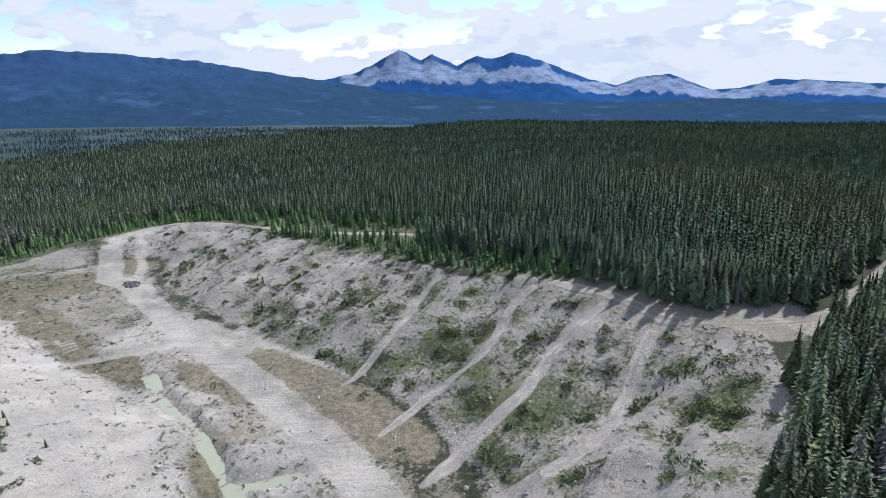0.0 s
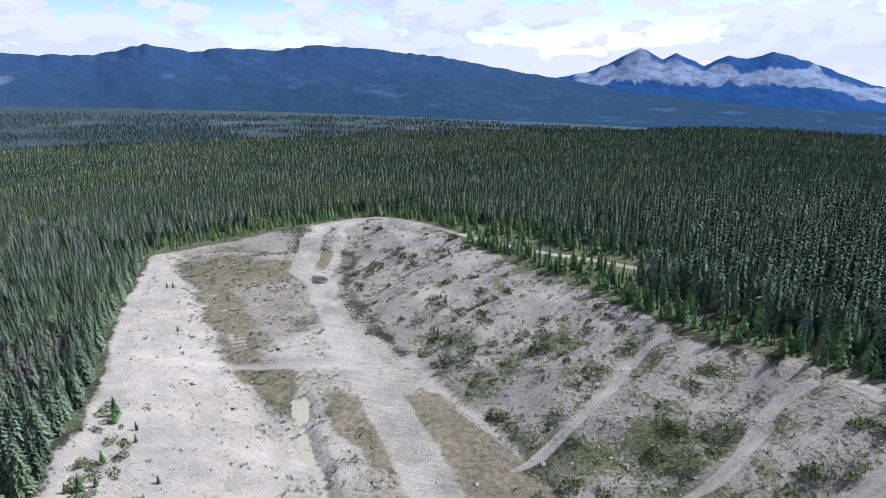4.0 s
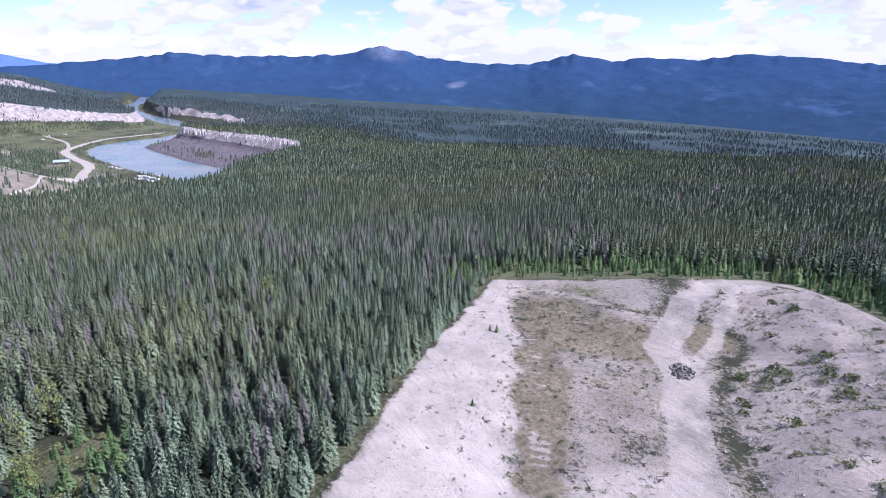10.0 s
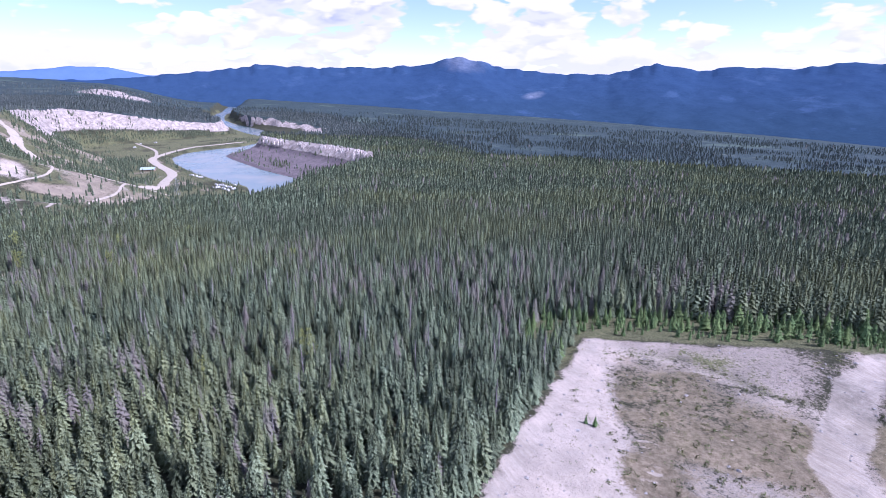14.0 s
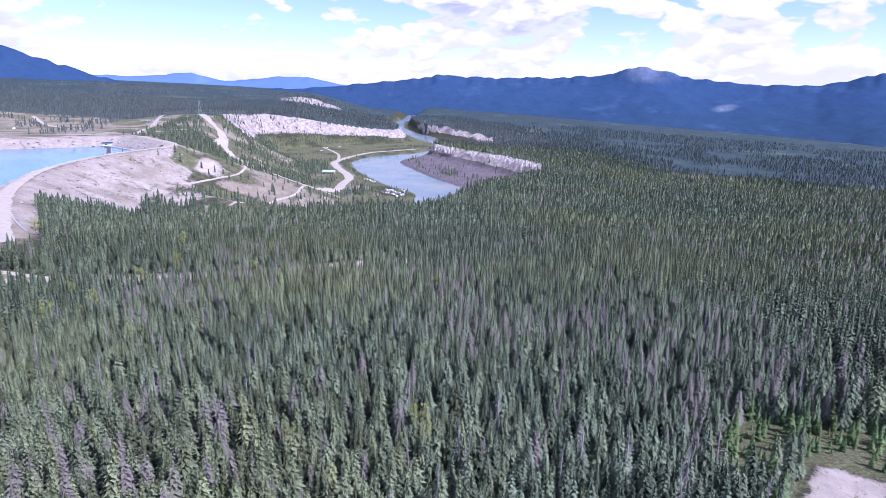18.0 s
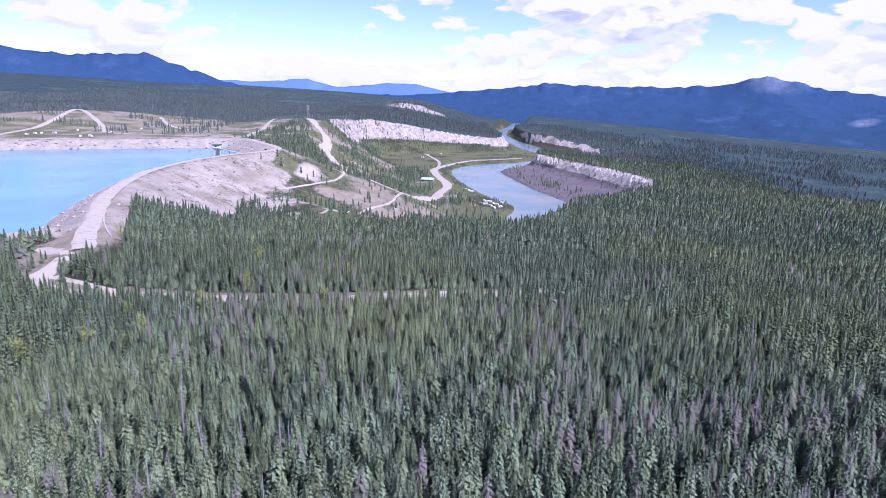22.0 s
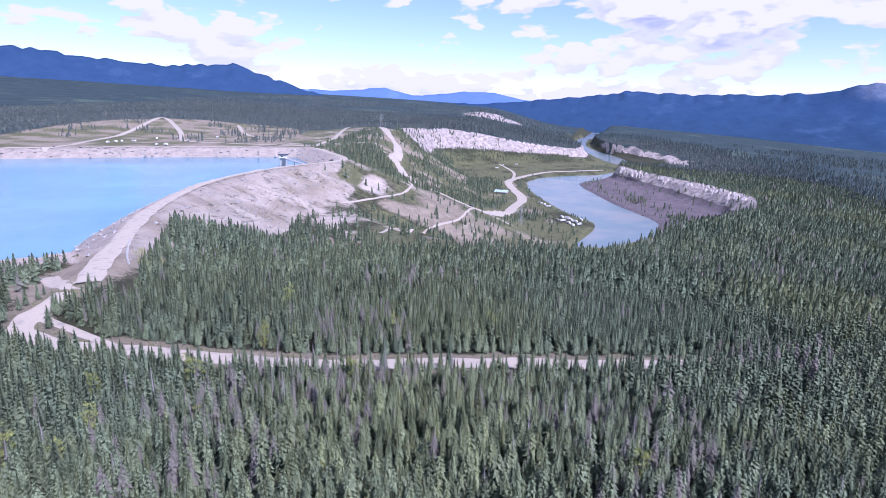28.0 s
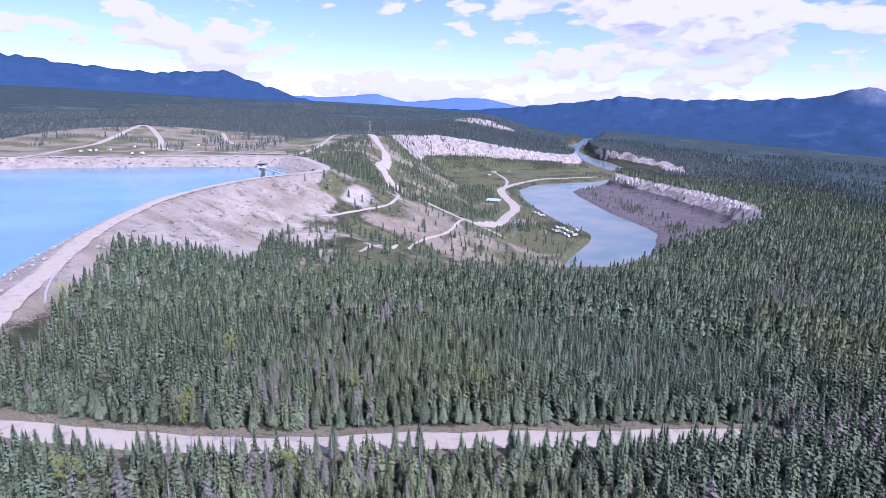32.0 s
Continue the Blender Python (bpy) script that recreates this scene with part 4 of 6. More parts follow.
def scatter(name, shapes, x, y, z, size, girth, tint, mat, label, seed):
    """Many trees joined into one mesh."""
    rng = np.random.RandomState(seed)
    pick, turn = rng.randint(0, len(shapes), len(x)), rng.uniform(0, 2 * math.pi, len(x))
    allv, allf, allt, count = [], [], [], 0
    tint = np.array(tint, float)
    for k, (v, f) in enumerate(shapes):
        sel = np.where(pick == k)[0]
        if not len(sel):
            continue
        c, s = np.cos(turn[sel])[:, None], np.sin(turn[sel])[:, None]
        g = (size[sel] * girth[sel])[:, None]
        px = (v[None, :, 0] * c - v[None, :, 1] * s) * g + x[sel][:, None]
        py = (v[None, :, 0] * s + v[None, :, 1] * c) * g + y[sel][:, None]
        pz = v[None, :, 2] * size[sel][:, None] + z[sel][:, None]
        allv.append(np.stack([px, py, pz], -1).reshape(-1, 3))
        allf.append((f[None] + (np.arange(len(sel)) * len(v))[:, None, None] + count).reshape(-1, 3))
        each = np.repeat(tint[sel], len(v), 0)
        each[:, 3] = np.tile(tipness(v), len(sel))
        allt.append(each)
        count += len(sel) * len(v)
    me = mesh_from(name, np.concatenate(allv), np.concatenate(allf), False, mat)
    attribute(me, "tint", np.concatenate(allt))
    return tagged(new(name, me), label, "forest", kind="stuff")


def wood_mask(x, y):
    """Where the closed spruce wood stands."""
    h, m = land(x, y)
    free = ~m["pit"] & ~m["lake"] & (m["clear"] > 1.0) & ~inside(x, y, BARE)
    rim, _ = measure_line(x, y, PIT_RIM, True)
    side = np.where(x + 0.85 * y > 62, np.where(x > 30, np.where(y < 88, 0.6, 3.0), 10.0), 0.2)
    free &= rim > side + 2 * lattice(x, y, 12, 51)
    back, _ = measure_line(x, y, BACK_ROAD)
    free &= (back > 11.5 + 4 * lattice(x, y, 15, 52)) | (y < 120)
    d, _ = measure_line(x, y, FOREST_ROAD)
    free &= d > 7.2 + 1.5 * lattice(x, y, 7, 53) + 4.0 * step(y, 55, 65) * (1 - step(y, 100, 110)) * (x > -304)
    d, _ = measure_line(x, y, RIM_ROAD)
    free &= d > 6.0 - 2.6 * step(x, 66, 76)
    free &= np.hypot((x + 326) / 22, (y + 46) / 12) > 1
    free &= np.hypot((x + 108) / 13, (y - 62) / 8) > 1
    d, _ = measure_line(x, y, PIT_RIM[0:4])
    free &= d > 15 + 3 * lattice(x, y, 8, 54)
    free &= (m["crest"] > 14)
    free &= ~inside(x, y, [(44, 92), (70, 97), (53.5, 76), (48, 74)])
    free &= ~(m["valley"] & (m["up"] < 0.93))
    return free, h


def spread(x0, x1, y0, y1, gap, seed):
    rng = np.random.RandomState(seed)
    X, Y = np.meshgrid(np.arange(x0, x1, gap), np.arange(y0, y1, gap))
    return (X + rng.uniform(-0.48, 0.48, X.shape) * gap).ravel(), (Y + rng.uniform(-0.48, 0.48, X.shape) * gap).ravel()


FLIGHT = [(0, 0), (0, 25), (-14, 55), (-50, 82), (-95, 97), (-195, 98)]
NEAR_SHAPES = [spray_shape(132, s, 0.150) for s in range(9)]
MID_SHAPES = [spray_shape(50, s, 0.158, 5) for s in range(10, 16)]
OUT_SHAPES = [spruce_shape(5, 5, s, 0.195) for s in range(16, 20)]
FAR_SHAPES = [spruce_shape(3, 5, s, 0.21) for s in range(20, 24)]


def tints(x, y, rng):
    dead = np.where(rng.uniform(0, 1, len(x)) < 0.012 + 0.24 * step(lattice(x, y, 38, 61) - 0.35 * step(np.abs(x + 215), 60, 150), -0.02, 0.5), rng.uniform(0.6, 1.0, len(x)), 0)
    return np.stack([clip01(0.35 * lattice(x, y, 60, 62) + rng.uniform(0, 0.6, len(x)) ** 2), rng.uniform(0, 1, len(x)), dead, np.ones(len(x))], -1)


def plant(name, shapes, region, gap, near, far, height, label, seed, east=60, west=None):
    x, y = spread(*region, gap, seed)
    rng = np.random.RandomState(seed + 1)
    d, _ = measure_line(x, y, FLIGHT)
    ahead = (d >= near) & (d < far) & (x < 0.85 * y + east)
    if west is not None:
        ahead &= x >= 0.85 * y + west
    x, y = x[ahead], y[ahead]
    free, h = wood_mask(x, y)
    free &= rng.uniform(0, 1, len(x)) < 0.93 + 0.2 * lattice(x, y, 20, 63)
    x, y, h = x[free], y[free], h[free]
    size = height * rng.uniform(0.7, 1.2, len(x)) * (1 + 0.18 * lattice(x, y, 45, 64))
    girth = rng.uniform(0.85, 1.25, len(x))
    tint = tints(x, y, rng)
    if far > 112:
        tint[:, 1] *= 0.6
    scatter(name, shapes, x, y, h - 0.2, size, girth, tint, SPRUCE, label, seed + 2)


EDGE_SHAPES = [spruce_shape(2, 4, s, 0.2) for s in range(30, 34)]
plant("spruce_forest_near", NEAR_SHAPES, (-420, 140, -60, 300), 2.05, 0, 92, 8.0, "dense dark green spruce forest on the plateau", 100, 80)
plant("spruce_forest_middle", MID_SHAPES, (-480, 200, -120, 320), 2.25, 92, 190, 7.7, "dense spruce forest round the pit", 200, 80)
plant("spruce_forest_behind", FAR_SHAPES, (-60, 330, -120, 320), 3.4, 0, 190, 8.6, "spruce forest on the plateau behind the pit", 250, 400, 80)
plant("spruce_forest_outer", OUT_SHAPES, (-680, 420, -120, 520), 3.05, 190, 370, 7.8, "dense spruce forest further off", 220, 60)
plant("spruce_forest_far", FAR_SHAPES, (-1100, 700, -120, 800), 4.4, 370, 640, 8.6, "spruce forest sloping down to the valley", 300)
plant("spruce_forest_brow", EDGE_SHAPES, (-1350, 900, -120, 1050), 6.0, 640, 1150, 10.0, "spruce forest on the brow above the wide valley", 400)


def sparse(name, shapes, region, gap, keep, height, mat, label, seed, colors=None):
    """Single trees standing free; keep(x, y, h, m) says how likely one stands there."""
    x, y = spread(*region, gap, seed)
    rng = np.random.RandomState(seed + 1)
    h, m = land(x, y)
    ok = (m["clear"] > 1.5) & (rng.uniform(0, 1, len(x)) < keep(x, y, h, m))
    x, y, h = x[ok], y[ok], h[ok]
    size = height * rng.uniform(0.45, 1.2, len(x))
    tint = tints(x, y, rng)
    tint[:, 2] *= rng.uniform(0, 1, len(x)) < 0.2
    tint[:, :2] *= 0.35
    scatter(name, shapes, x, y, h - 0.15, size, rng.uniform(0.85, 1.4, len(x)), tint, mat, label, seed + 2)


def plain_woods(x, y, h, m):
    kn = np.hypot((x + 1080) / 290, (y + 500) / 180) > 1 + 0.15 * lattice(x, y, 60, 81)
    out = ~m["lake"] & (m["crest"] > 22) & kn & ~m["valley"] & ~inside(x, y, BARE)
    few = ~kn * ~m["lake"] * (m["crest"] > 14) * 0.5 * (lattice(x, y, 40, 94) > 0.35)
    return few + out * np.where((y > -330) & (x > -1350), 0.25, 0.95)


def slope_trees(x, y, h, m):
    on = (m["valley"] & (m["up"] > 0.05)) | (inside(x, y, BARE) & ~m["lake"])
    clump = step(lattice(x, y, 45, 82) + 0.4 * lattice(x, y, 14, 83), -0.15, 0.5)
    face = (m["crest"] < 70) & (h > plateau(x, y) + 0.8) & (y < 40) & (x > -690)
    scree = (y > 190) & (m["up"] > 0.25) & (m["up"] < 0.97)
    on = on & (measure_line(x, y, HILL_ROAD)[0] > 15)
    return on * np.where(face, 0.0, np.where(scree, 0.04, np.where(x < -1345, np.where(m["up"] < 0.5, 0.8, 0.5 * (lattice(x, y, 28, 88) > 0.42)), 0.10 + 0.85 * clump)))


def bank_trees(x, y, h, m):
    near = np.exp(-((m["river"] - 15) / 5.0) ** 2)
    return m["floor"] * (near * 0.5 + 0.35 * step(lattice(x, y, 34, 84), 0.45, 0.7)) * (m["river"] > 9)


sparse("plain_forest", EDGE_SHAPES, (-2300, -960, -1150, -150), 7.6, plain_woods, 9.5, HAZY_PLAIN_SPRUCE, "spruce forest on the plain behind the reservoir", 500)
sparse("far_bank_forest", EDGE_SHAPES, (-2300, -1280, -250, 640), 8.5, lambda x, y, h, m: ~m["valley"] * 0.9, 11.0, HAZY_PLAIN_SPRUCE, "spruce forest above the white river cliffs", 520)
def valley_woods_back(x, y, h, m):
    return ~m["valley"] * step(lattice(x, y, 150, 93), -0.6, 0.2) * 0.9


def valley_woods(x, y, h, m):
    far = np.hypot(x + 60, y - 90)
    clump = step(lattice(x, y, 120, 91) + 0.5 * lattice(x, y, 45, 92), -0.5, 0.1)
    return (far > 1120) * (far < 2700) * ~m["valley"] * ~m["lake"] * clump * (0.95 - 0.5 * step(far, 1500, 2600))


sparse("valley_forest", EDGE_SHAPES, (-2700, 700, -150, 2600), 11.5, valley_woods, 11.0, HAZY_FAR_SPRUCE, "dark spruce forest on the floor of the wide valley", 580)
sparse("back_forest", EDGE_SHAPES, (-3600, -2300, -1300, 250), 19.0, valley_woods_back, 11.0, HAZY_PLAIN_SPRUCE, "dark spruce forest on the plain below the mountains", 590)
sparse("slope_trees", FAR_SHAPES, (-1750, -470, -200, 420), 5.0, slope_trees, 7.5, SPRUCE, "scattered small spruces on the valley sides", 540)
sparse("river_bank_trees", FAR_SHAPES, (-1750, -700, -120, 330), 5.0, bank_trees, 5.0, SPRUCE, "low trees along the river bank", 560)


# ---- shrubs ----
def shrub_shape(leaves, seed, flat=0.75, leaf=1.0):
    """A dome of small leaf sprays with gaps between them. Radius about 1."""
    rng = np.random.RandomState(seed)
    verts, faces = [], []
    for _ in range(leaves):
        a, e = rng.uniform(0, 2 * math.pi), math.asin(rng.uniform(0.02, 1))
        r = rng.uniform(0.55, 1.0) * (0.8 + 0.3 * math.sin(2 * a + seed))
        c = np.array([r * math.cos(a) * math.cos(e), r * math.sin(a) * math.cos(e), flat * r * math.sin(e) + 0.08])
        d = rng.normal(0, 1, (3, 3))
        d = d / np.linalg.norm(d, axis=1)[:, None] * rng.uniform(0.18, 0.36) * leaf
        base = len(verts)
        verts += [tuple(c + v) for v in d]
        faces.append((base, base + 1, base + 2))
    v = np.array(verts)
    v[:, 2] = np.maximum(v[:, 2], 0.0)
    return v, np.array(faces)


SHRUB = spruce_material("shrub_leaves", (0.036, 0.052, 0.020), (0.140, 0.175, 0.075), (0.21, 0.19, 0.10))
SHRUB_SHAPES = [shrub_shape(34, s, 0.75, 0.9) for s in range(90, 96)]
TUFT_SHAPES = [shrub_shape(12, s, 0.6) for s in range(96, 100)]


def pit_keep(kind):
    def keep(x, y, h, m):
        up, right = m["pit_up"], m["pit_right"]
        clump = step(lattice(x, y, 9, 85) + 0.5 * lattice(x, y, 3.5, 86), 0.0, 0.7)
        low = np.exp(-((up - 0.3) / 0.3) ** 2)
        near = step(x, -70, -20)
        thicket = 0
        for cx, cy, a, b in THICKETS:
            p, q = (x - cx) * 0.616 - (y - cy) * 0.788, (x - cx) * 0.788 + (y - cy) * 0.616
            thicket = thicket + np.exp(-((p / a) ** 2 + (q / b) ** 2) ** 2)
        furrow = 0.35 + 1.3 * step(-m["gully"], -0.25, 0.55)
        bank = (up > 0.03) * (right > 0.5) * furrow * (np.where(kind == "tuft", 0.85, 0.26) + 0.6 * clump * (0.35 + low * near) + 1.0 * thicket)
        bench = (up > 0.03) * (right <= 0.5) * np.where(kind == "tuft", 0.26, 0.02)
        floor = (up <= 0.03) * np.where(kind == "tuft", 0.16, 0.010) * (m["pond"] > 1)
        edge = np.exp(-((up - 0.04) / 0.05) ** 2) * (right <= 0.5) * 0.35
        return m["pit"] * (m["road"] < 0.3) * (bank + bench + floor + edge)
    return keep


def bushes(name, shapes, gap, low, high, kind, label, seed):
    x, y = spread(-155, 60, 22, 220, gap, seed)
    rng = np.random.RandomState(seed + 1)
    h, m = land(x, y)
    ok = (m["clear"] > 0.3) & (rng.uniform(0, 1, len(x)) < pit_keep(kind)(x, y, h, m))
    x, y = x[ok], y[ok]
    size = rng.uniform(low, high, len(x)) * rng.uniform(0.6, 1.0, len(x))
    tint = np.stack([rng.uniform(0, 1, len(x)) ** 1.5, rng.uniform(0.1, 0.9, len(x)), (rng.uniform(0, 1, len(x)) < 0.12) * 0.7, np.ones(len(x))], -1)
    scatter(name, shapes, x, y, height_at(x, y) - 0.05, size, rng.uniform(0.9, 1.4, len(x)), tint, SHRUB, label, seed + 2)


bushes("low_shrubs", SHRUB_SHAPES, 0.98, 0.3, 0.85, "shrub", "grey-green low shrubs on the gravel slope", 600)
bushes("weed_tufts", TUFT_SHAPES, 0.8, 0.16, 0.55, "tuft", "small dry weed tufts on the gravel", 620)


def dam_weeds():
    x, y = spread(-740, -345, -140, 40, 6.5, 630)
    rng = np.random.RandomState(631)
    h, m = land(x, y)
    ok = (m["crest"] > 9) & (m["crest"] < 60) & ~m["lake"] & (h > plateau(x, y) + 0.6) & (rng.uniform(0, 1, len(x)) < 0.30 + 0.4 * lattice(x, y, 30, 97))
    x, y = x[ok], y[ok]
    tint = np.stack([rng.uniform(0, 0.5, len(x)), rng.uniform(0, 0.35, len(x)), (rng.uniform(0, 1, len(x)) < 0.4) * 0.6, np.ones(len(x))], -1)
    scatter("dam_weeds", SHRUB_SHAPES, x, y, height_at(x, y) - 0.1, rng.uniform(0.5, 1.3, len(x)), rng.uniform(0.9, 1.5, len(x)), tint, SHRUB, "dark low weeds scattered on the dam face", 632)


dam_weeds()


# ---- stones ----
def stone_shape(seed):
    rng = np.random.RandomState(seed)
    v = np.array([(1, 0, 0), (-1, 0, 0), (0, 1, 0), (0, -1, 0), (0, 0, 1), (0, 0, -1), (0.6, 0.6, 0.5), (-0.6, 0.55, 0.45)], float)
    v[:6] *= rng.uniform(0.7, 1.2, (6, 1))
    v += rng.normal(0, 0.10, v.shape)
    v[:, 2] *= 0.7
    f = np.array([(6, 4, 0), (2, 6, 0), (6, 2, 4), (2, 7, 4), (1, 7, 2), (7, 1, 4), (3, 0, 4), (1, 3, 4), (0, 5, 2), (2, 5, 1), (1, 5, 3), (3, 5, 0)])
    return v, f


STONE = plain_material("limestone_rock", (0.20, 0.195, 0.185), (0.46, 0.445, 0.42), 2.0, 0.9, 0.0, 0.6)
STONE_SHAPES = [stone_shape(s) for s in range(110, 116)]


def stones(name, x, y, low, high, label, seed):
    rng = np.random.RandomState(seed)
    size = low + (high - low) * rng.uniform(0, 1, len(x)) ** 3
    scatter(name, STONE_SHAPES, x, y, height_at(x, y) + size * 0.15, size, rng.uniform(0.8, 1.3, len(x)), np.zeros((len(x), 4)), STONE, label, seed)


def pit_stones():
    x, y = spread(-155, 55, 22, 220, 1.5, 640)
    rng = np.random.RandomState(641)
    h, m = land(x, y)
    ok = m["pit"] & (m["pond"] > 0) & (rng.uniform(0, 1, len(x)) < np.where(m["pit_right"] > 0.5, 0.45, 0.25) * (0.4 + 0.6 * (m["pit_up"] > 0.03)))
    stones("loose_stones", x[ok], y[ok], 0.08, 0.42, "loose pale stones lying on the gravel", 642)


def riprap():
    x, y = spread(-780, -345, -170, 40, 3.0, 650)
    rng = np.random.RandomState(651)
    h, m = land(x, y)
    ok = ((m["crest"] > 6) & (m["crest"] < 62) & (h > plateau(x, y) + 0.6) | (m["lake"] & (m["crest"] < 29) & (m["crest"] > 6))) & (rng.uniform(0, 1, len(x)) < 0.55)
    stones("riprap", x[ok], y[ok], 0.25, 1.3, "grey riprap stones on the dam face", 652)
    x, y = spread(-1010, -760, -520, -110, 6.0, 653)
    h, m = land(x, y)
    ok = m["lake"] & (m["crest"] < 29) & (m["crest"] > 5)
    stones("shore_riprap", x[ok], y[ok], 0.6, 2.4, "grey riprap stones along the far shore", 654)


pit_stones()
riprap()


# ---- things: helpers ----
def part(name, bm, mat, parent, label=""):
    me = bpy.data.meshes.new(name)
    bm.to_mesh(me)
    bm.free()
    me.materials.append(mat)
    return child(name, me, parent, label)


def child(name, me, parent, label=""):
    ob = new(name, me)
    ob.parent = parent
    return tagged(ob, label)


def empty(name, label, category, group=""):
    return tagged(new(name), label, category, group)


def box(bm, cx, cy, cz, sx, sy, sz, bevel=0.0):
    got = bmesh.ops.create_cube(bm, size=1.0, matrix=Matrix.Translation((cx, cy, cz)) @ Matrix.Diagonal((sx, sy, sz, 1)))
    if bevel:
        edges = list({e for v in got["verts"] for e in v.link_edges})
        bmesh.ops.bevel(bm, geom=edges, offset=bevel, segments=2, affect="EDGES")
    return bm


def rod(bm, a, b, r0, r1=None, sides=6):
    a, b = Vector(a), Vector(b)
    d = b - a
    turn = d.to_track_quat("Z", "Y").to_matrix().to_4x4()
    bmesh.ops.create_cone(bm, cap_ends=True, segments=sides, radius1=r0, radius2=r0 if r1 is None else r1, depth=d.length, matrix=Matrix.Translation((a + b) / 2) @ turn)
    return bm


def at_ground(x, y, turn=0.0, sink=0.0):
    return pose(x, y, float(height_at(np.array([x]), np.array([y]))[0]) - sink, 0, 0, turn)


def set_pose(ob, m):
    ob.matrix_basis = m @ Matrix.Diagonal((*ob.scale, 1))
    return ob


# ---- single trees ----
def crown_mesh(seed, tiers, points, width, tint, mat, lift=0.06):
    v, f = spray_shape(tiers * points, seed, width)
    v = v.copy()
    v[:, 2] = lift + v[:, 2] * (1 - lift)
    me = mesh_from("crown", v, f, False, mat)
    tint = np.tile(np.array([tint], float), (len(v), 1))
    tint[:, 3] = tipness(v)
    attribute(me, "tint", tint)
    return me


def trunk_mesh(radius, top=0.97):
    bm = bmesh.new()
    rod(bm, (0, 0, -0.03), (0, 0, top), radius, radius * 0.15, 6)
    me = bpy.data.meshes.new("trunk")
    bm.to_mesh(me)
    bm.free()
    me.materials.append(BARK)
    return me


def single_trees(name, label, category, group, crowns, trunk, spots, sizes, rng, others=()):
    """One thing per spot, each of a trunk and a crown, sharing the meshes."""
    for (x, y), size in zip(spots, sizes):
        tree = empty(name, label, category, group)
        child("trunk", trunk, tree)
        child("crown", crowns[rng.randint(len(crowns))], tree)
        m = at_ground(x, y, rng.uniform(0, 360), 0.05) @ pose(0, 0, 0, rng.uniform(-2, 2), rng.uniform(-2, 2), 0)
        wide = size * rng.uniform(0.9, 1.25)
        tree.scale = (wide, wide, size)
        set_pose(tree, m)


def edge_spots(line, near, far, gap, count, seed, keep=None):
    """Spots along a line, at either side of it."""
    rng = np.random.RandomState(seed)
    c = smooth_line(line, gap)
    t = np.gradient(c, axis=0)
    t /= np.hypot(t[:, 0], t[:, 1])[:, None]
    out = []
    for p, d in zip(c, t):
        for side in (-1, 1):
            off = rng.uniform(near, far) * side
            q = (p[0] + d[1] * off + rng.uniform(-1, 1), p[1] - d[0] * off + rng.uniform(-1, 1))
            out.append(q)
    if keep is not None:
        ok = keep(*np.array(out).T)
        out = [q for q, k in zip(out, ok) if k]
    rng.shuffle(out)
    return out[:count]


tree_rng = np.random.RandomState(700)
SPRUCE_CROWNS = [crown_mesh(700 + k, 17, 10, 0.15, (0.1 * (k % 3), 0.25 + 0.1 * k, 0, 1), SPRUCE) for k in range(6)]
SPRUCE_TRUNK = trunk_mesh(0.016)


def clear_of_roads(x, y):
    h, m = land(x, y)
    return (m["clear"] > 0.8) & ~m["pit"] & ~m["lake"]


YOUNG = spruce_material("young_needles", (0.030, 0.058, 0.024), (0.112, 0.182, 0.074), (0.16, 0.21, 0.07))
spots = edge_spots(FOREST_ROAD, 5.2, 8.0, 2.3, 190, 701, clear_of_roads)
single_trees("spruce_tree", "dark green spruce tree beside the forest road", "tree", "spruces along the forest road", SPRUCE_CROWNS, SPRUCE_TRUNK, spots, tree_rng.uniform(3.2, 7.5, len(spots)), tree_rng)
spots = edge_spots(EDGE_TRACK[:6], 3.5, 6.0, 2.6, 90, 702, clear_of_roads)
single_trees("spruce_tree", "dark green spruce tree at the edge of the gravel pit", "tree", "spruces beside the pit", SPRUCE_CROWNS, SPRUCE_TRUNK, spots, tree_rng.uniform(5, 9.5, len(spots)), tree_rng)
spots = [q for q in edge_spots(RIM_ROAD, 3.6, 7.0, 2.2, 70, 703, clear_of_roads) if q[0] > 30 and (q[1] > 98 or q[0] > 66)]
single_trees("spruce_tree", "tall dark spruce tree beside the rim road", "tree", "spruces beside the rim road", SPRUCE_CROWNS, SPRUCE_TRUNK, spots, tree_rng.uniform(6, 11, len(spots)), tree_rng)

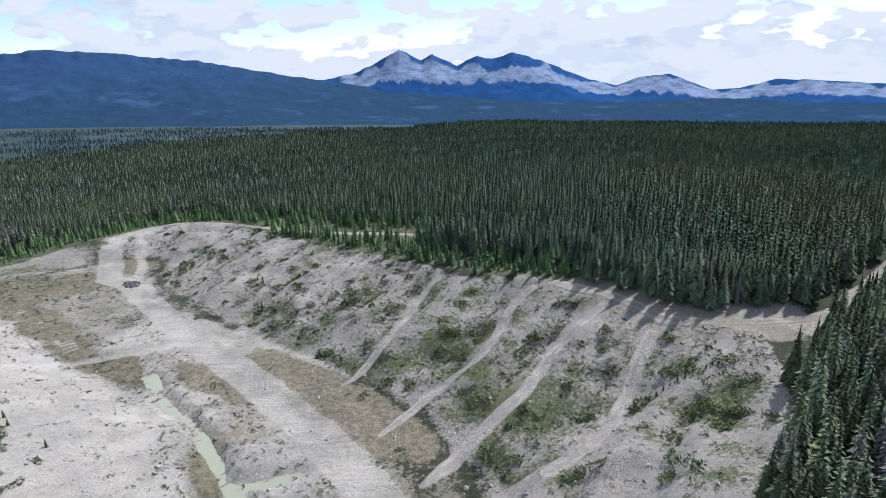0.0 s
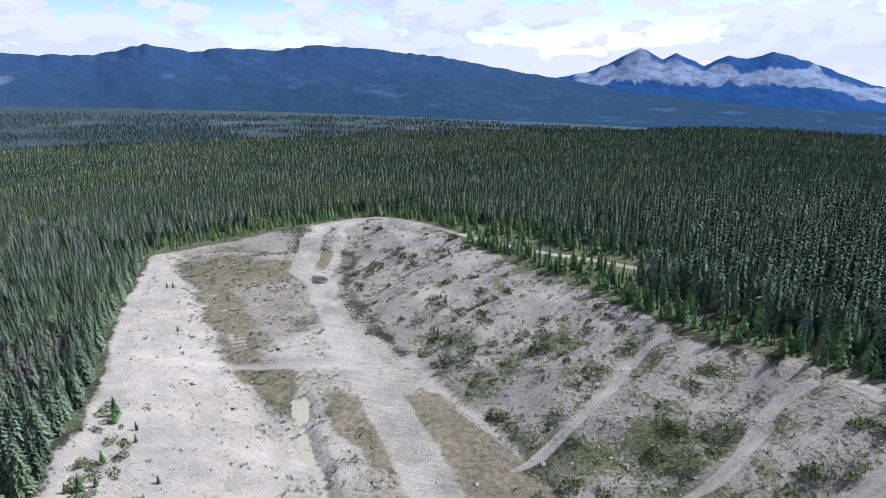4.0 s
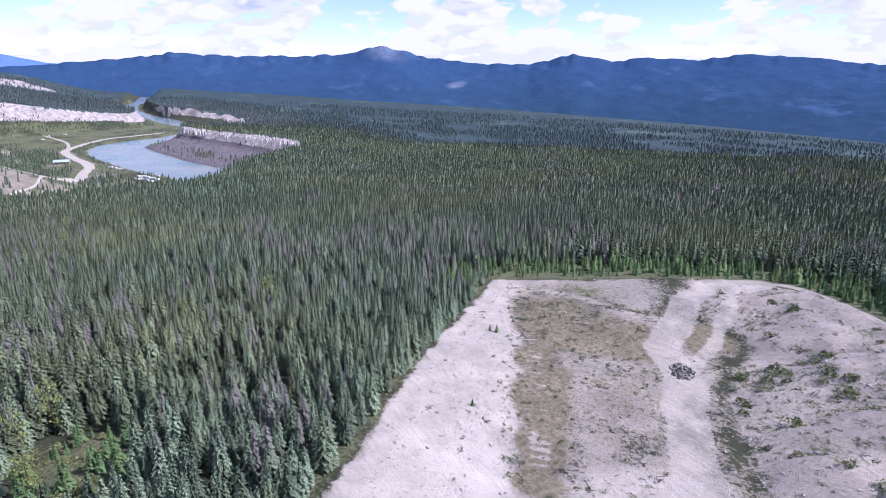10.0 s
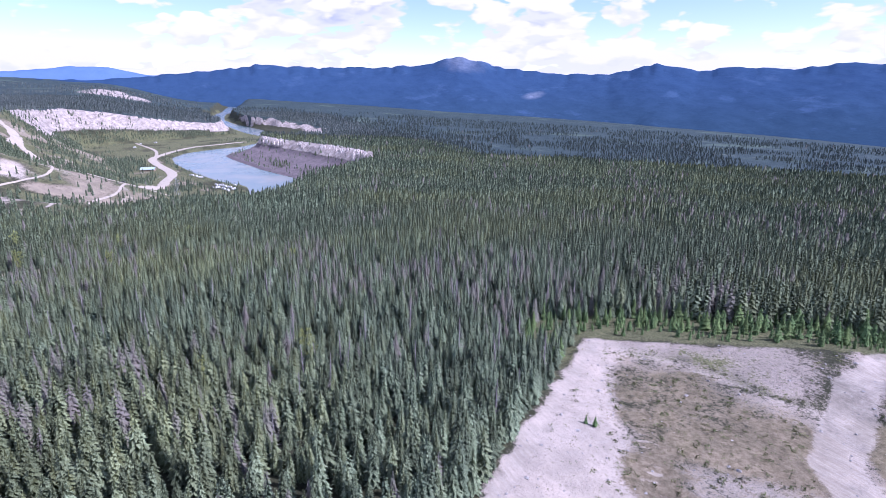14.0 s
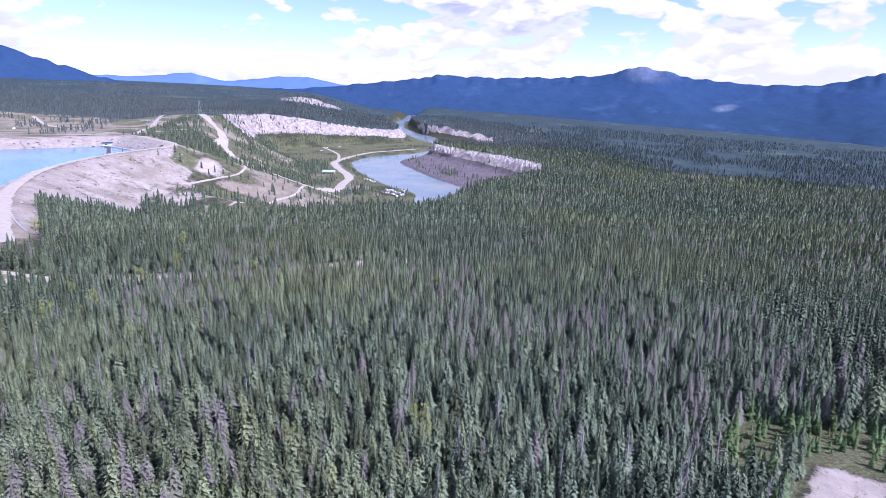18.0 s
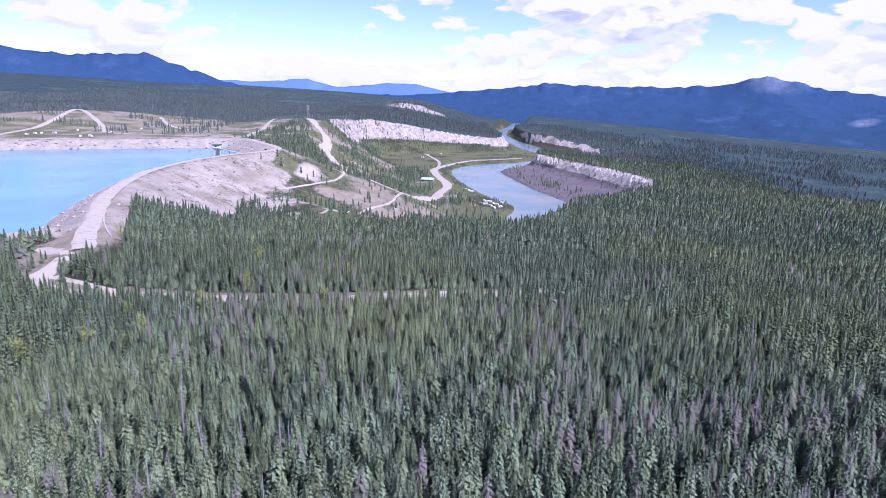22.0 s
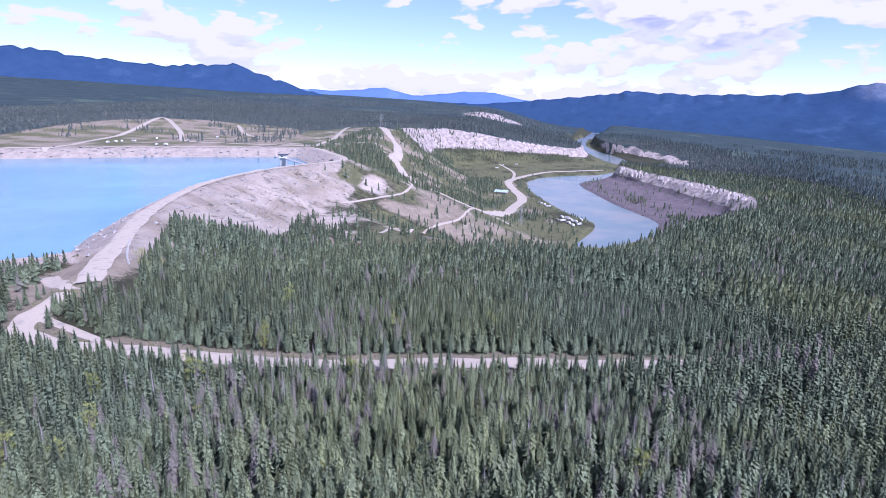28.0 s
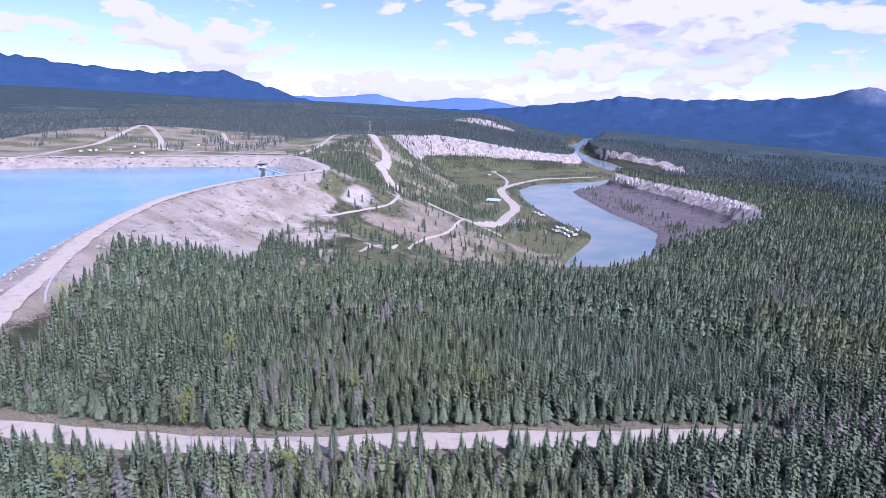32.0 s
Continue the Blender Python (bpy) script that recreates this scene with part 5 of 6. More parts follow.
# young light green trees on the cleared rim
def young_band():
    x, y = spread(-170, 60, 95, 245, 1.9, 730)
    rng = np.random.RandomState(731)
    h, m = land(x, y)
    rim, _ = measure_line(x, y, PIT_RIM, True)
    back, _ = measure_line(x, y, BACK_ROAD)
    wood, _ = wood_mask(x, y)
    thick = step(lattice(x, y, 12, 89), -0.5, 0.2)
    north = step(back, 3, 5) * (1 - step(back, 22, 30)) * (y > 120)
    keep = np.maximum(north * (0.25 + 0.65 * thick), (rim < 12) * (x + 0.85 * y > 62) * 0.7)
    end, _ = measure_line(x, y, PIT_RIM[0:4])
    keep = np.maximum(keep, step(end, 2, 8) * (1 - step(end, 15, 20)) * 0.9)
    ok = ~m["pit"] & (m["clear"] > 0.8) & (x < 30) & (rng.uniform(0, 1, len(x)) < keep) & (rim > 1.0)
    x, y, h = x[ok], y[ok], h[ok]
    tint = np.stack([rng.uniform(0, 0.8, len(x)), rng.uniform(0.2, 1, len(x)), 0 * x, 0 * x + 1], -1)
    scatter("young_trees", [spruce_shape(7, 7, s, 0.18) for s in range(732, 738)], x, y, h - 0.1, 1.0 + 4.2 * rng.uniform(0, 1, len(x)) ** 1.6, rng.uniform(0.85, 1.6, len(x)), tint, YOUNG, "young light green spruces on the cleared rim", 737)


young_band()
YOUNG_CROWNS = [crown_mesh(720 + k, 8, 8, 0.19, (0.2 * (k % 3), 0.3 + 0.15 * k, 0, 1), YOUNG, 0.03) for k in range(5)]
YOUNG_TRUNK = trunk_mesh(0.02)
spots = edge_spots(BACK_ROAD, 3.0, 13.0, 1.6, 110, 721, clear_of_roads) + edge_spots(PIT_RIM[3:11], 1.5, 7.0, 1.7, 120, 722, clear_of_roads)
single_trees("young_spruce", "young light green spruce on the cleared rim", "tree", "young spruces on the rim", YOUNG_CROWNS, YOUNG_TRUNK, spots, tree_rng.uniform(1.2, 4.2, len(spots)), tree_rng)
spots = edge_spots(PIT_RIM[0:4], 2.0, 14.0, 1.3, 60, 723, clear_of_roads)
single_trees("young_spruce", "young yellow-green spruce on the grass at the pit end", "tree", "young spruces at the pit end", YOUNG_CROWNS, YOUNG_TRUNK, spots, tree_rng.uniform(1.0, 3.2, len(spots)), tree_rng)
spots = [(-76, 84), (-74.5, 82.5), (-71, 83), (-68, 75), (-66, 70), (-65, 71.5), (-67, 69), (-97, 117), (-120, 139), (-121, 138), (-44.5, 134.4), (-46, 136), (-48, 148), (-50, 150), (-69, 81), (-60, 76)]
single_trees("young_spruce", "small lone spruce growing in the pale gravel", "tree", "", YOUNG_CROWNS, YOUNG_TRUNK, spots, [3.6, 2.4, 1.7, 2.2, 2.6, 2.0, 1.6, 1.5, 2.0, 1.7, 2.6, 1.8, 2.2, 1.8, 1.4, 1.5], tree_rng)
spots = [(44 - 1.15 * k, 83 - 0.25 * k + 0.2 * math.sin(k)) for k in range(14)]
single_trees("seedling", "tiny dark conifer seedling on the gravel berm", "seedling", "seedlings along the berm", YOUNG_CROWNS[:2], YOUNG_TRUNK, spots, tree_rng.uniform(0.7, 1.5, 14), tree_rng)


# dead grey trees in the wood
def twig_mesh(seed):
    rng = np.random.RandomState(seed)
    bm = bmesh.new()
    for k in range(34):
        z = 0.18 + 0.78 * (k / 34) + rng.uniform(-0.01, 0.01)
        a, r = rng.uniform(0, 6.3), (1.02 - z) * rng.uniform(0.08, 0.17) + 0.012
        rod(bm, (0, 0, z), (r * math.cos(a), r * math.sin(a), z - r * rng.uniform(0.0, 0.6)), 0.0045, 0.0012, 3)
    me = bpy.data.meshes.new("branches")
    bm.to_mesh(me)
    bm.free()
    me.materials.append(DEAD_WOOD)
    return me


DEAD_WOOD = plain_material("dead_wood", (0.17, 0.15, 0.16), (0.34, 0.31, 0.31), 5.0, 0.9)
dead_trunk = trunk_mesh(0.017, 1.0)
dead_trunk.materials.clear()
dead_trunk.materials.append(DEAD_WOOD)
DEAD_TWIGS = [twig_mesh(740 + k) for k in range(4)]


def dead_spots(count, seed):
    rng = np.random.RandomState(seed)
    out = []
    while len(out) < count:
        x, y = rng.uniform(-300, -120, 400), rng.uniform(15, 180, 400)
        ok = (lattice(x, y, 30, 87) > -0.1) & wood_mask(x, y)[0]
        out += list(zip(x[ok], y[ok]))
    return out[:count]


for x, y in dead_spots(150, 741):
    tree = empty("dead_tree", "bare grey dead spruce among living ones", "tree", "dead trees in the forest")
    child("trunk", dead_trunk, tree, "bare grey trunk")
    child("twig_spray", DEAD_TWIGS[tree_rng.randint(4)], tree, "thin bare twigs")["kind"] = "stuff"
    size = tree_rng.uniform(7.5, 11.5)
    tree.scale = (size * 1.15, size * 1.15, size)
    set_pose(tree, at_ground(x, y, tree_rng.uniform(0, 360), 0.1) @ pose(0, 0, 0, tree_rng.uniform(-5, 5), tree_rng.uniform(-5, 5), 0))

# larger shrubs, each one a thing
SHRUB_MESHES = []
for k in range(6):
    v, f = shrub_shape(130, 750 + k, 0.8, 0.62)
    me = mesh_from("shrub", v, f, False, SHRUB)
    attribute(me, "tint", np.tile(np.array([(0.15 * (k % 4), 0.2 + 0.12 * k, 0.25 * (k == 5), 1)], float), (len(v), 1)))
    SHRUB_MESHES.append(me)


def shrub_spots(count, seed):
    rng = np.random.RandomState(seed)
    out = []
    while len(out) < count:
        x, y = rng.uniform(-110, 48, 400), rng.uniform(45, 205, 400)
        h, m = land(x, y)
        keep = pit_keep("shrub")(x, y, h, m) * (m["pit_right"] > 0.5) * (m["clear"] > 0.8)
        ok = rng.uniform(0, 1, 400) < keep
        out += list(zip(x[ok], y[ok]))
    return out[:count]


for k in range(26):
    cx, cy = [(-75, 83), (-66, 71), (-60, 66), (-69, 76)][k % 4]
    low = tagged(new("shrub", SHRUB_MESHES[tree_rng.randint(5)]), "low green shrub growing on the pale gravel bench", "shrub", "shrubs on the bench")
    size = tree_rng.uniform(0.5, 1.2)
    low.scale = (size * 1.5, size * 1.3, size * 0.8)
    set_pose(low, at_ground(cx + tree_rng.normal(0, 2.2), cy + tree_rng.normal(0, 2.2), tree_rng.uniform(0, 360), 0.08))

for x, y in shrub_spots(230, 760):
    low = tagged(new("shrub", SHRUB_MESHES[tree_rng.randint(6)]), "bushy grey-green willow shrub on the gravel slope", "shrub", "shrubs on the slope")
    size = tree_rng.uniform(0.7, 1.7)
    low.scale = (size * 1.25, size * 1.1, size)
    set_pose(low, at_ground(x, y, tree_rng.uniform(0, 360), 0.08))


# the small clearing in the wood: grass, bushes and young spruces
clearing_rng = np.random.RandomState(765)
spots = [(-108 + 11 * math.cos(a) * r, 62 + 7 * math.sin(a) * r) for a, r in zip(clearing_rng.uniform(0, 6.3, 34), clearing_rng.uniform(0.1, 1.0, 34) ** 0.6)]
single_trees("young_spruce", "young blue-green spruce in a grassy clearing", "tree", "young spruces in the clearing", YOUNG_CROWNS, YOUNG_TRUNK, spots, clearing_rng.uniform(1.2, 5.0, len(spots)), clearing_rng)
LEAFY = spruce_material("leafy_bush", (0.070, 0.085, 0.030), (0.215, 0.245, 0.100), (0.26, 0.24, 0.11))
LEAFY_MESHES = []
for k in range(3):
    v, f = shrub_shape(170, 766 + k, 1.0, 0.55)
    me = mesh_from("leafy_bush", v, f, False, LEAFY)
    attribute(me, "tint", np.tile(np.array([(0.2 + 0.2 * k, 0.35 + 0.2 * k, 0, 0.7)], float), (len(v), 1)))
    LEAFY_MESHES.append(me)
bushy = [(-108 + 11 * math.cos(a) * r, 62 + 7 * math.sin(a) * r) for a, r in zip(clearing_rng.uniform(0, 6.3, 26), clearing_rng.uniform(0.1, 1.0, 26) ** 0.6)]
bushy += [(-239, 66), (-226, 92), (-205, 70), (-187, 118), (-243, 108), (-157, 88)]
for k, (x, y) in enumerate(bushy):
    low = tagged(new("leafy_bush", LEAFY_MESHES[k % 3]), "yellow-green leafy bush in a gap between spruces", "bush", "leafy bushes in the wood")
    size = clearing_rng.uniform(0.7, 1.4) if k < 26 else clearing_rng.uniform(1.2, 1.8)
    low.scale = (size * 1.2, size * 1.2, size * (0.9 if k < 26 else 1.7))
    set_pose(low, at_ground(x, y, clearing_rng.uniform(0, 360), 0.1))


# ---- things of the pit ----
def rock_pile():
    pile = empty("rock_pile", "heap of broken grey rubble on the pit floor", "rock pile")
    rng = np.random.RandomState(770)
    shapes = [mesh_from("rock", *STONE_SHAPES[k], False, RUBBLE) for k in range(6)]
    for k in range(85):
        a, r = rng.uniform(0, 6.3), rng.uniform(0, 1) ** 0.6
        ob = child("rock", shapes[k % 6], pile)
        size = rng.uniform(0.2, 0.62)
        ob.matrix_basis = pose(3.6 * r * math.cos(a), 2.4 * r * math.sin(a), 0.1 + 0.9 * (1 - r) * rng.uniform(0.3, 1), *rng.uniform(0, 360, 3)) @ Matrix.Diagonal((size, size, size, 1))
    set_pose(pile, at_ground(-90, 160, -40))


RUBBLE = plain_material("rubble", (0.10, 0.095, 0.085), (0.30, 0.28, 0.26), 2.5, 0.9, 0.0, 0.6)
rock_pile()


def fallen_log(x, y, turn, length):
    bm = bmesh.new()
    rod(bm, (-length / 2, 0, 0.14), (length / 2, 0, 0.12), 0.16, 0.07, 8)
    for k in range(5):
        rod(bm, (length * (-0.3 + 0.15 * k), 0, 0.14), (length * (-0.3 + 0.15 * k) + 0.15, 0.35 * (-1) ** k, 0.4), 0.03, 0.01, 4)
    me = bpy.data.meshes.new("fallen_log")
    bm.to_mesh(me)
    bm.free()
    me.materials.append(DEAD_WOOD)
    set_pose(tagged(new("fallen_log", me), "bleached fallen log at the forest edge", "log", "fallen logs"), at_ground(x, y, turn))


for x, y, turn, length in ((-82, 79, 55, 6.0), (-83.5, 78, 70, 4.5), (-81, 76.5, 40, 5.0), (-126, 127, 30, 3.0)):
    fallen_log(x, y, turn, length)

# ---- things at the reservoir and in the valley ----
WHITE = plain_material("white_paint", (0.70, 0.70, 0.69), (0.82, 0.82, 0.81), 3.0, 0.45, 0.0, 0.05)
GLASS = plain_material("dark_glass", (0.015, 0.018, 0.022), (0.03, 0.035, 0.04), 1.0, 0.1, 0.0, 0.0)
RUBBER = plain_material("rubber", (0.02, 0.02, 0.02), (0.04, 0.04, 0.04), 8.0, 0.9)
CONCRETE = plain_material("concrete", (0.36, 0.355, 0.34), (0.52, 0.51, 0.49), 0.8, 0.9)
STEEL = plain_material("galvanised_steel", (0.30, 0.31, 0.32), (0.45, 0.46, 0.47), 2.0, 0.5, 0.7)
TEAL_ROOF = plain_material("roof_metal", (0.42, 0.55, 0.58), (0.52, 0.64, 0.66), 0.5, 0.45, 0.2)
TIMBER = plain_material("timber_wall", (0.22, 0.17, 0.12), (0.36, 0.29, 0.21), 1.5, 0.8)
GREY_TRIM = plain_material("grey_trim", (0.25, 0.26, 0.28), (0.36, 0.37, 0.39), 2.0, 0.5)
DARK_PAINT = plain_material("dark_paint", (0.03, 0.035, 0.05), (0.06, 0.065, 0.08), 2.0, 0.35)


def camper(label, group):
    van = empty("camper", label, "camper", group)
    bm = box(bmesh.new(), 0, 0, 1.75, 6.6, 2.4, 2.3, 0.25)
    for v in bm.verts:
        if v.co.x > 2.5 and v.co.z > 1.6:
            v.co.x -= 0.5
    part("body", bm, WHITE, van)
    part("stripe", box(bmesh.new(), 0, 0, 1.15, 6.66, 2.44, 0.28), GREY_TRIM, van, "grey side stripe")
    for x, side in ((-1.8, 1), (1.4, 1), (-0.5, -1), (1.8, -1)):
        part("window", box(bmesh.new(), x, side * 1.21, 2.0, 1.1, 0.05, 0.6, 0.02), GLASS, van)
    part("door", box(bmesh.new(), -0.2, 1.215, 1.55, 0.7, 0.05, 1.75, 0.02), GREY_TRIM, van)
    part("roof_vent", box(bmesh.new(), -0.6, 0, 2.98, 0.8, 0.7, 0.2, 0.05), GREY_TRIM, van)
    part("hitch", rod(bmesh.new(), (3.2, 0, 0.5), (4.3, 0, 0.45), 0.06), STEEL, van)
    for x in (-0.9, 0.1):
        for side in (-1.05, 1.05):
            part("wheel", rod(bmesh.new(), (x, side - 0.11, 0.36), (x, side + 0.11, 0.36), 0.36, None, 14), RUBBER, van)
    return van


def pickup(paint, label):
    car = empty("pickup_truck", label, "truck")
    bm = box(bmesh.new(), 0, 0, 0.8, 5.3, 1.9, 0.65, 0.12)
    part("body", bm, paint, car)
    bm = box(bmesh.new(), 0.35, 0, 1.45, 2.2, 1.7, 0.75, 0.1)
    for v in bm.verts:
        if v.co.z > 1.5:
            v.co.x = 0.35 + (v.co.x - 0.35) * 0.7
    part("cab", bm, GLASS, car, "dark glazed cab")
    part("roof", box(bmesh.new(), 0.35, 0, 1.86, 1.5, 1.5, 0.06, 0.02), paint, car)
    part("cargo_bed", box(bmesh.new(), -1.7, 0, 1.14, 1.7, 1.6, 0.05), RUBBER, car)
    for x in (-1.6, 1.65):
        for side in (-0.88, 0.88):
            part("wheel", rod(bmesh.new(), (x, side - 0.13, 0.38), (x, side + 0.13, 0.38), 0.38, None, 14), RUBBER, car)
    for side in (-0.65, 0.65):
        part("headlight", box(bmesh.new(), 2.64, side, 0.95, 0.05, 0.35, 0.18, 0.02), WHITE, car)
    return car


def put_copies(thing, rows):
    first = True
    for x, y, turn in rows:
        m = at_ground(x, y, turn)
        if first:
            set_pose(thing, m)
        else:
            copy_thing(thing, m)
        first = False


put_copies(camper("white travel trailer parked on the river meadow", "campers on the meadow"), [(-911, 138, 20), (-906, 144, 70), (-894, 147, 40), (-888, 138, 100), (-895, 160, 10), (-883, 152, 60), (-874, 144, 30), (-868, 156, 120), (-860, 148, 15), (-1018, 112, 50), (-1006, 118, 10), (-990, 123, 80), (-1570, 30, 20), (-1590, 60, 70), (-1500, 20, 110)])
put_copies(camper("white travel trailer on the campground by the reservoir", "campers by the reservoir"), [(-904, -472, 10), (-916, -469, 60), (-926, -467, 30), (-939, -458, 80), (-898, -396, 20), (-908, -390, 15), (-900, -384, 70), (-980, -401, 40), (-1076, -408, 10), (-1010, -470, 30)])
set_pose(pickup(DARK_PAINT, "dark pickup truck on the dam crest road"), at_ground(-742, -102, 170) @ pose(0, 0, 0.45))
set_pose(pickup(WHITE, "white pickup truck parked at the end of the dam"), at_ground(-812, -474, 80))
set_pose(pickup(WHITE, "white pickup truck on the river meadow"), at_ground(-900, 132, 30))
set_pose(pickup(DARK_PAINT, "dark pickup truck on the valley road"), at_ground(-816, 33, 70) @ pose(0, 0, 0.5))


def lodge():
    house = empty("house", "low timber lodge with a pale blue metal roof", "house")
    part("wall", box(bmesh.new(), 0, 0, 1.6, 20, 11, 3.2), TIMBER, house)
    for side in (-1, 1):
        bm = bmesh.new()
        pts = [(-11, side * 6.6, 3.0), (11, side * 6.6, 3.0), (11, 0, 6.0), (-11, 0, 6.0)]
        low = [bm.verts.new(p) for p in pts]
        high = [bm.verts.new((x, y, z + 0.25)) for x, y, z in pts]
        bm.faces.new(low)
        bm.faces.new(high)
        for k in range(4):
            bm.faces.new((low[k], low[(k + 1) % 4], high[(k + 1) % 4], high[k]))
        bmesh.ops.recalc_face_normals(bm, faces=bm.faces[:])
        part("roof", bm, TEAL_ROOF, house)
    for end in (-10, 10):
        bm = bmesh.new()
        rows = [[bm.verts.new((end + o, y, z)) for y, z in ((-5.5, 3.2), (5.5, 3.2), (0, 5.7))] for o in (-0.12, 0.12)]
        bm.faces.new(rows[0])
        bm.faces.new(rows[1])
        for k in range(3):
            bm.faces.new((rows[0][k], rows[0][(k + 1) % 3], rows[1][(k + 1) % 3], rows[1][k]))
        bmesh.ops.recalc_face_normals(bm, faces=bm.faces[:])
        part("gable", bm, TIMBER, house)
    for k in range(5):
        for side in (-1, 1):
            if k == 2 and side == 1:
                part("door", box(bmesh.new(), 0, 5.53, 1.05, 1.1, 0.08, 2.1, 0.02), WHITE, house)
                continue
            pane = part("window", box(bmesh.new(), -7.6 + 3.8 * k, side * 5.53, 1.8, 1.6, 0.08, 1.2, 0.02), WHITE, house)
            part("pane", box(bmesh.new(), -7.6 + 3.8 * k, side * 5.58, 1.8, 1.4, 0.04, 1.0), GLASS, pane)
    part("chimney", box(bmesh.new(), 4, 1.5, 6.3, 0.9, 0.9, 1.8, 0.03), CONCRETE, house)
    set_pose(house, at_ground(-1106, 52, 75))


lodge()


def intake_tower():
    tower = empty("intake_tower", "white concrete intake tower standing in the reservoir", "tower")
    bm = box(bmesh.new(), 0, 0, -4.0, 5.6, 5.6, 22.0, 0.15)
    for v in bm.verts:
        if v.co.z < 0:
            v.co.x *= 1.25
            v.co.y *= 1.25
    part("shaft", bm, CONCRETE, tower)
    part("deck", box(bmesh.new(), 0, 0, 7.2, 8.6, 8.6, 0.5, 0.05), CONCRETE, tower)
    part("cabin", box(bmesh.new(), 0, 0, 8.8, 6.8, 6.8, 2.8, 0.05), WHITE, tower, "white gate house")
    part("roof", box(bmesh.new(), 0, 0, 10.5, 8.6, 8.6, 0.9, 0.12), DARK_PAINT, tower, "dark overhanging roof")
    for side in (-1, 1):
        part("window", box(bmesh.new(), side * 3.42, 0, 9.0, 0.06, 2.4, 1.0), GLASS, tower)
    bx, by = 66.0, 50.0
    bm = bmesh.new()
    for k in (-1, 1):
        rod(bm, (3 + k * 1.2, 3 - k * 1.2, 7.0), (bx + k * 1.2, by - k * 1.2, 7.9), 0.35, None, 4)
    part("bridge_girder", bm, STEEL, tower)
    bm = bmesh.new()
    rod(bm, (3, 3, 7.3), (bx, by, 8.2), 1.5, None, 4)
    for v in bm.verts:
        v.co.z = 7.35 + 0.9 * (v.co.x / bx) + (0.1 if v.co.z > 7.35 + 0.9 * (v.co.x / bx) else -0.1)
    part("walkway", bm, CONCRETE, tower)
    for k in (-1, 1):
        bm = bmesh.new()
        rod(bm, (3 + k, 3 - k, 8.4), (bx + k, by - k, 9.3), 0.06, None, 5)
        for j in range(13):
            f = j / 12
            p = (3 + (bx - 3) * f + k, 3 + (by - 3) * f - k)
            rod(bm, (*p, 7.3 + 0.9 * f), (*p, 8.4 + 0.9 * f), 0.05, None, 5)
        part("railing", bm, STEEL, tower)
    bm = rod(bmesh.new(), (34.5, 26.5, 7.2), (34.5, 26.5, -14), 0.7, 0.9, 8)
    part("pier", bm, CONCRETE, tower)
    tower.matrix_basis = pose(-768, -164, -1.6)


intake_tower()


def pylon(x, y, high):
    mast = empty("power_pylon", "grey steel lattice power pylon", "pylon")
    w = 2.6
    for sx in (-1, 1):
        for sy in (-1, 1):
            part("leg", rod(bmesh.new(), (sx * w, sy * w, 0), (sx * 0.4, sy * 0.4, high), 0.14, 0.08, 4), STEEL, mast)
    for k in range(6):
        f, g = k / 6, (k + 1) / 6
        a, b = w + (0.4 - w) * f, w + (0.4 - w) * g
        bm = bmesh.new()
        for s in (-1, 1):
            rod(bm, (s * a, -a, high * f), (s * b, b, high * g), 0.06, None, 3)
            rod(bm, (-a, s * a, high * f), (b, s * b, high * g), 0.06, None, 3)
        part("brace", bm, STEEL, mast)
    for k, f in enumerate((0.68, 0.82, 0.95)):
        part("cross_arm", rod(bmesh.new(), (0, -5 + k, high * f), (0, 5 - k, high * f), 0.14, None, 4), STEEL, mast)
    set_pose(mast, at_ground(x, y, 30))


pylon(-842, 88, 22)
pylon(-1290, -190, 26)


def barrier():
    bm = bmesh.new()
    pts = [(-347, -41), (-353, -46), (-360, -51), (-369, -57), (-377, -62)]
    for a, b in zip(pts[:-1], pts[1:]):
        za, zb = (float(height_at(np.array([p[0]]), np.array([p[1]]))[0]) for p in (a, b))
        rod(bm, (*a, za + 0.5), (*b, zb + 0.5), 0.38, None, 4)
    me = bpy.data.meshes.new("road_barrier")
    bm.to_mesh(me)
    bm.free()
    me.materials.append(CONCRETE)
    tagged(new("road_barrier", me), "white concrete barrier along the dam road bend", "barrier")


barrier()


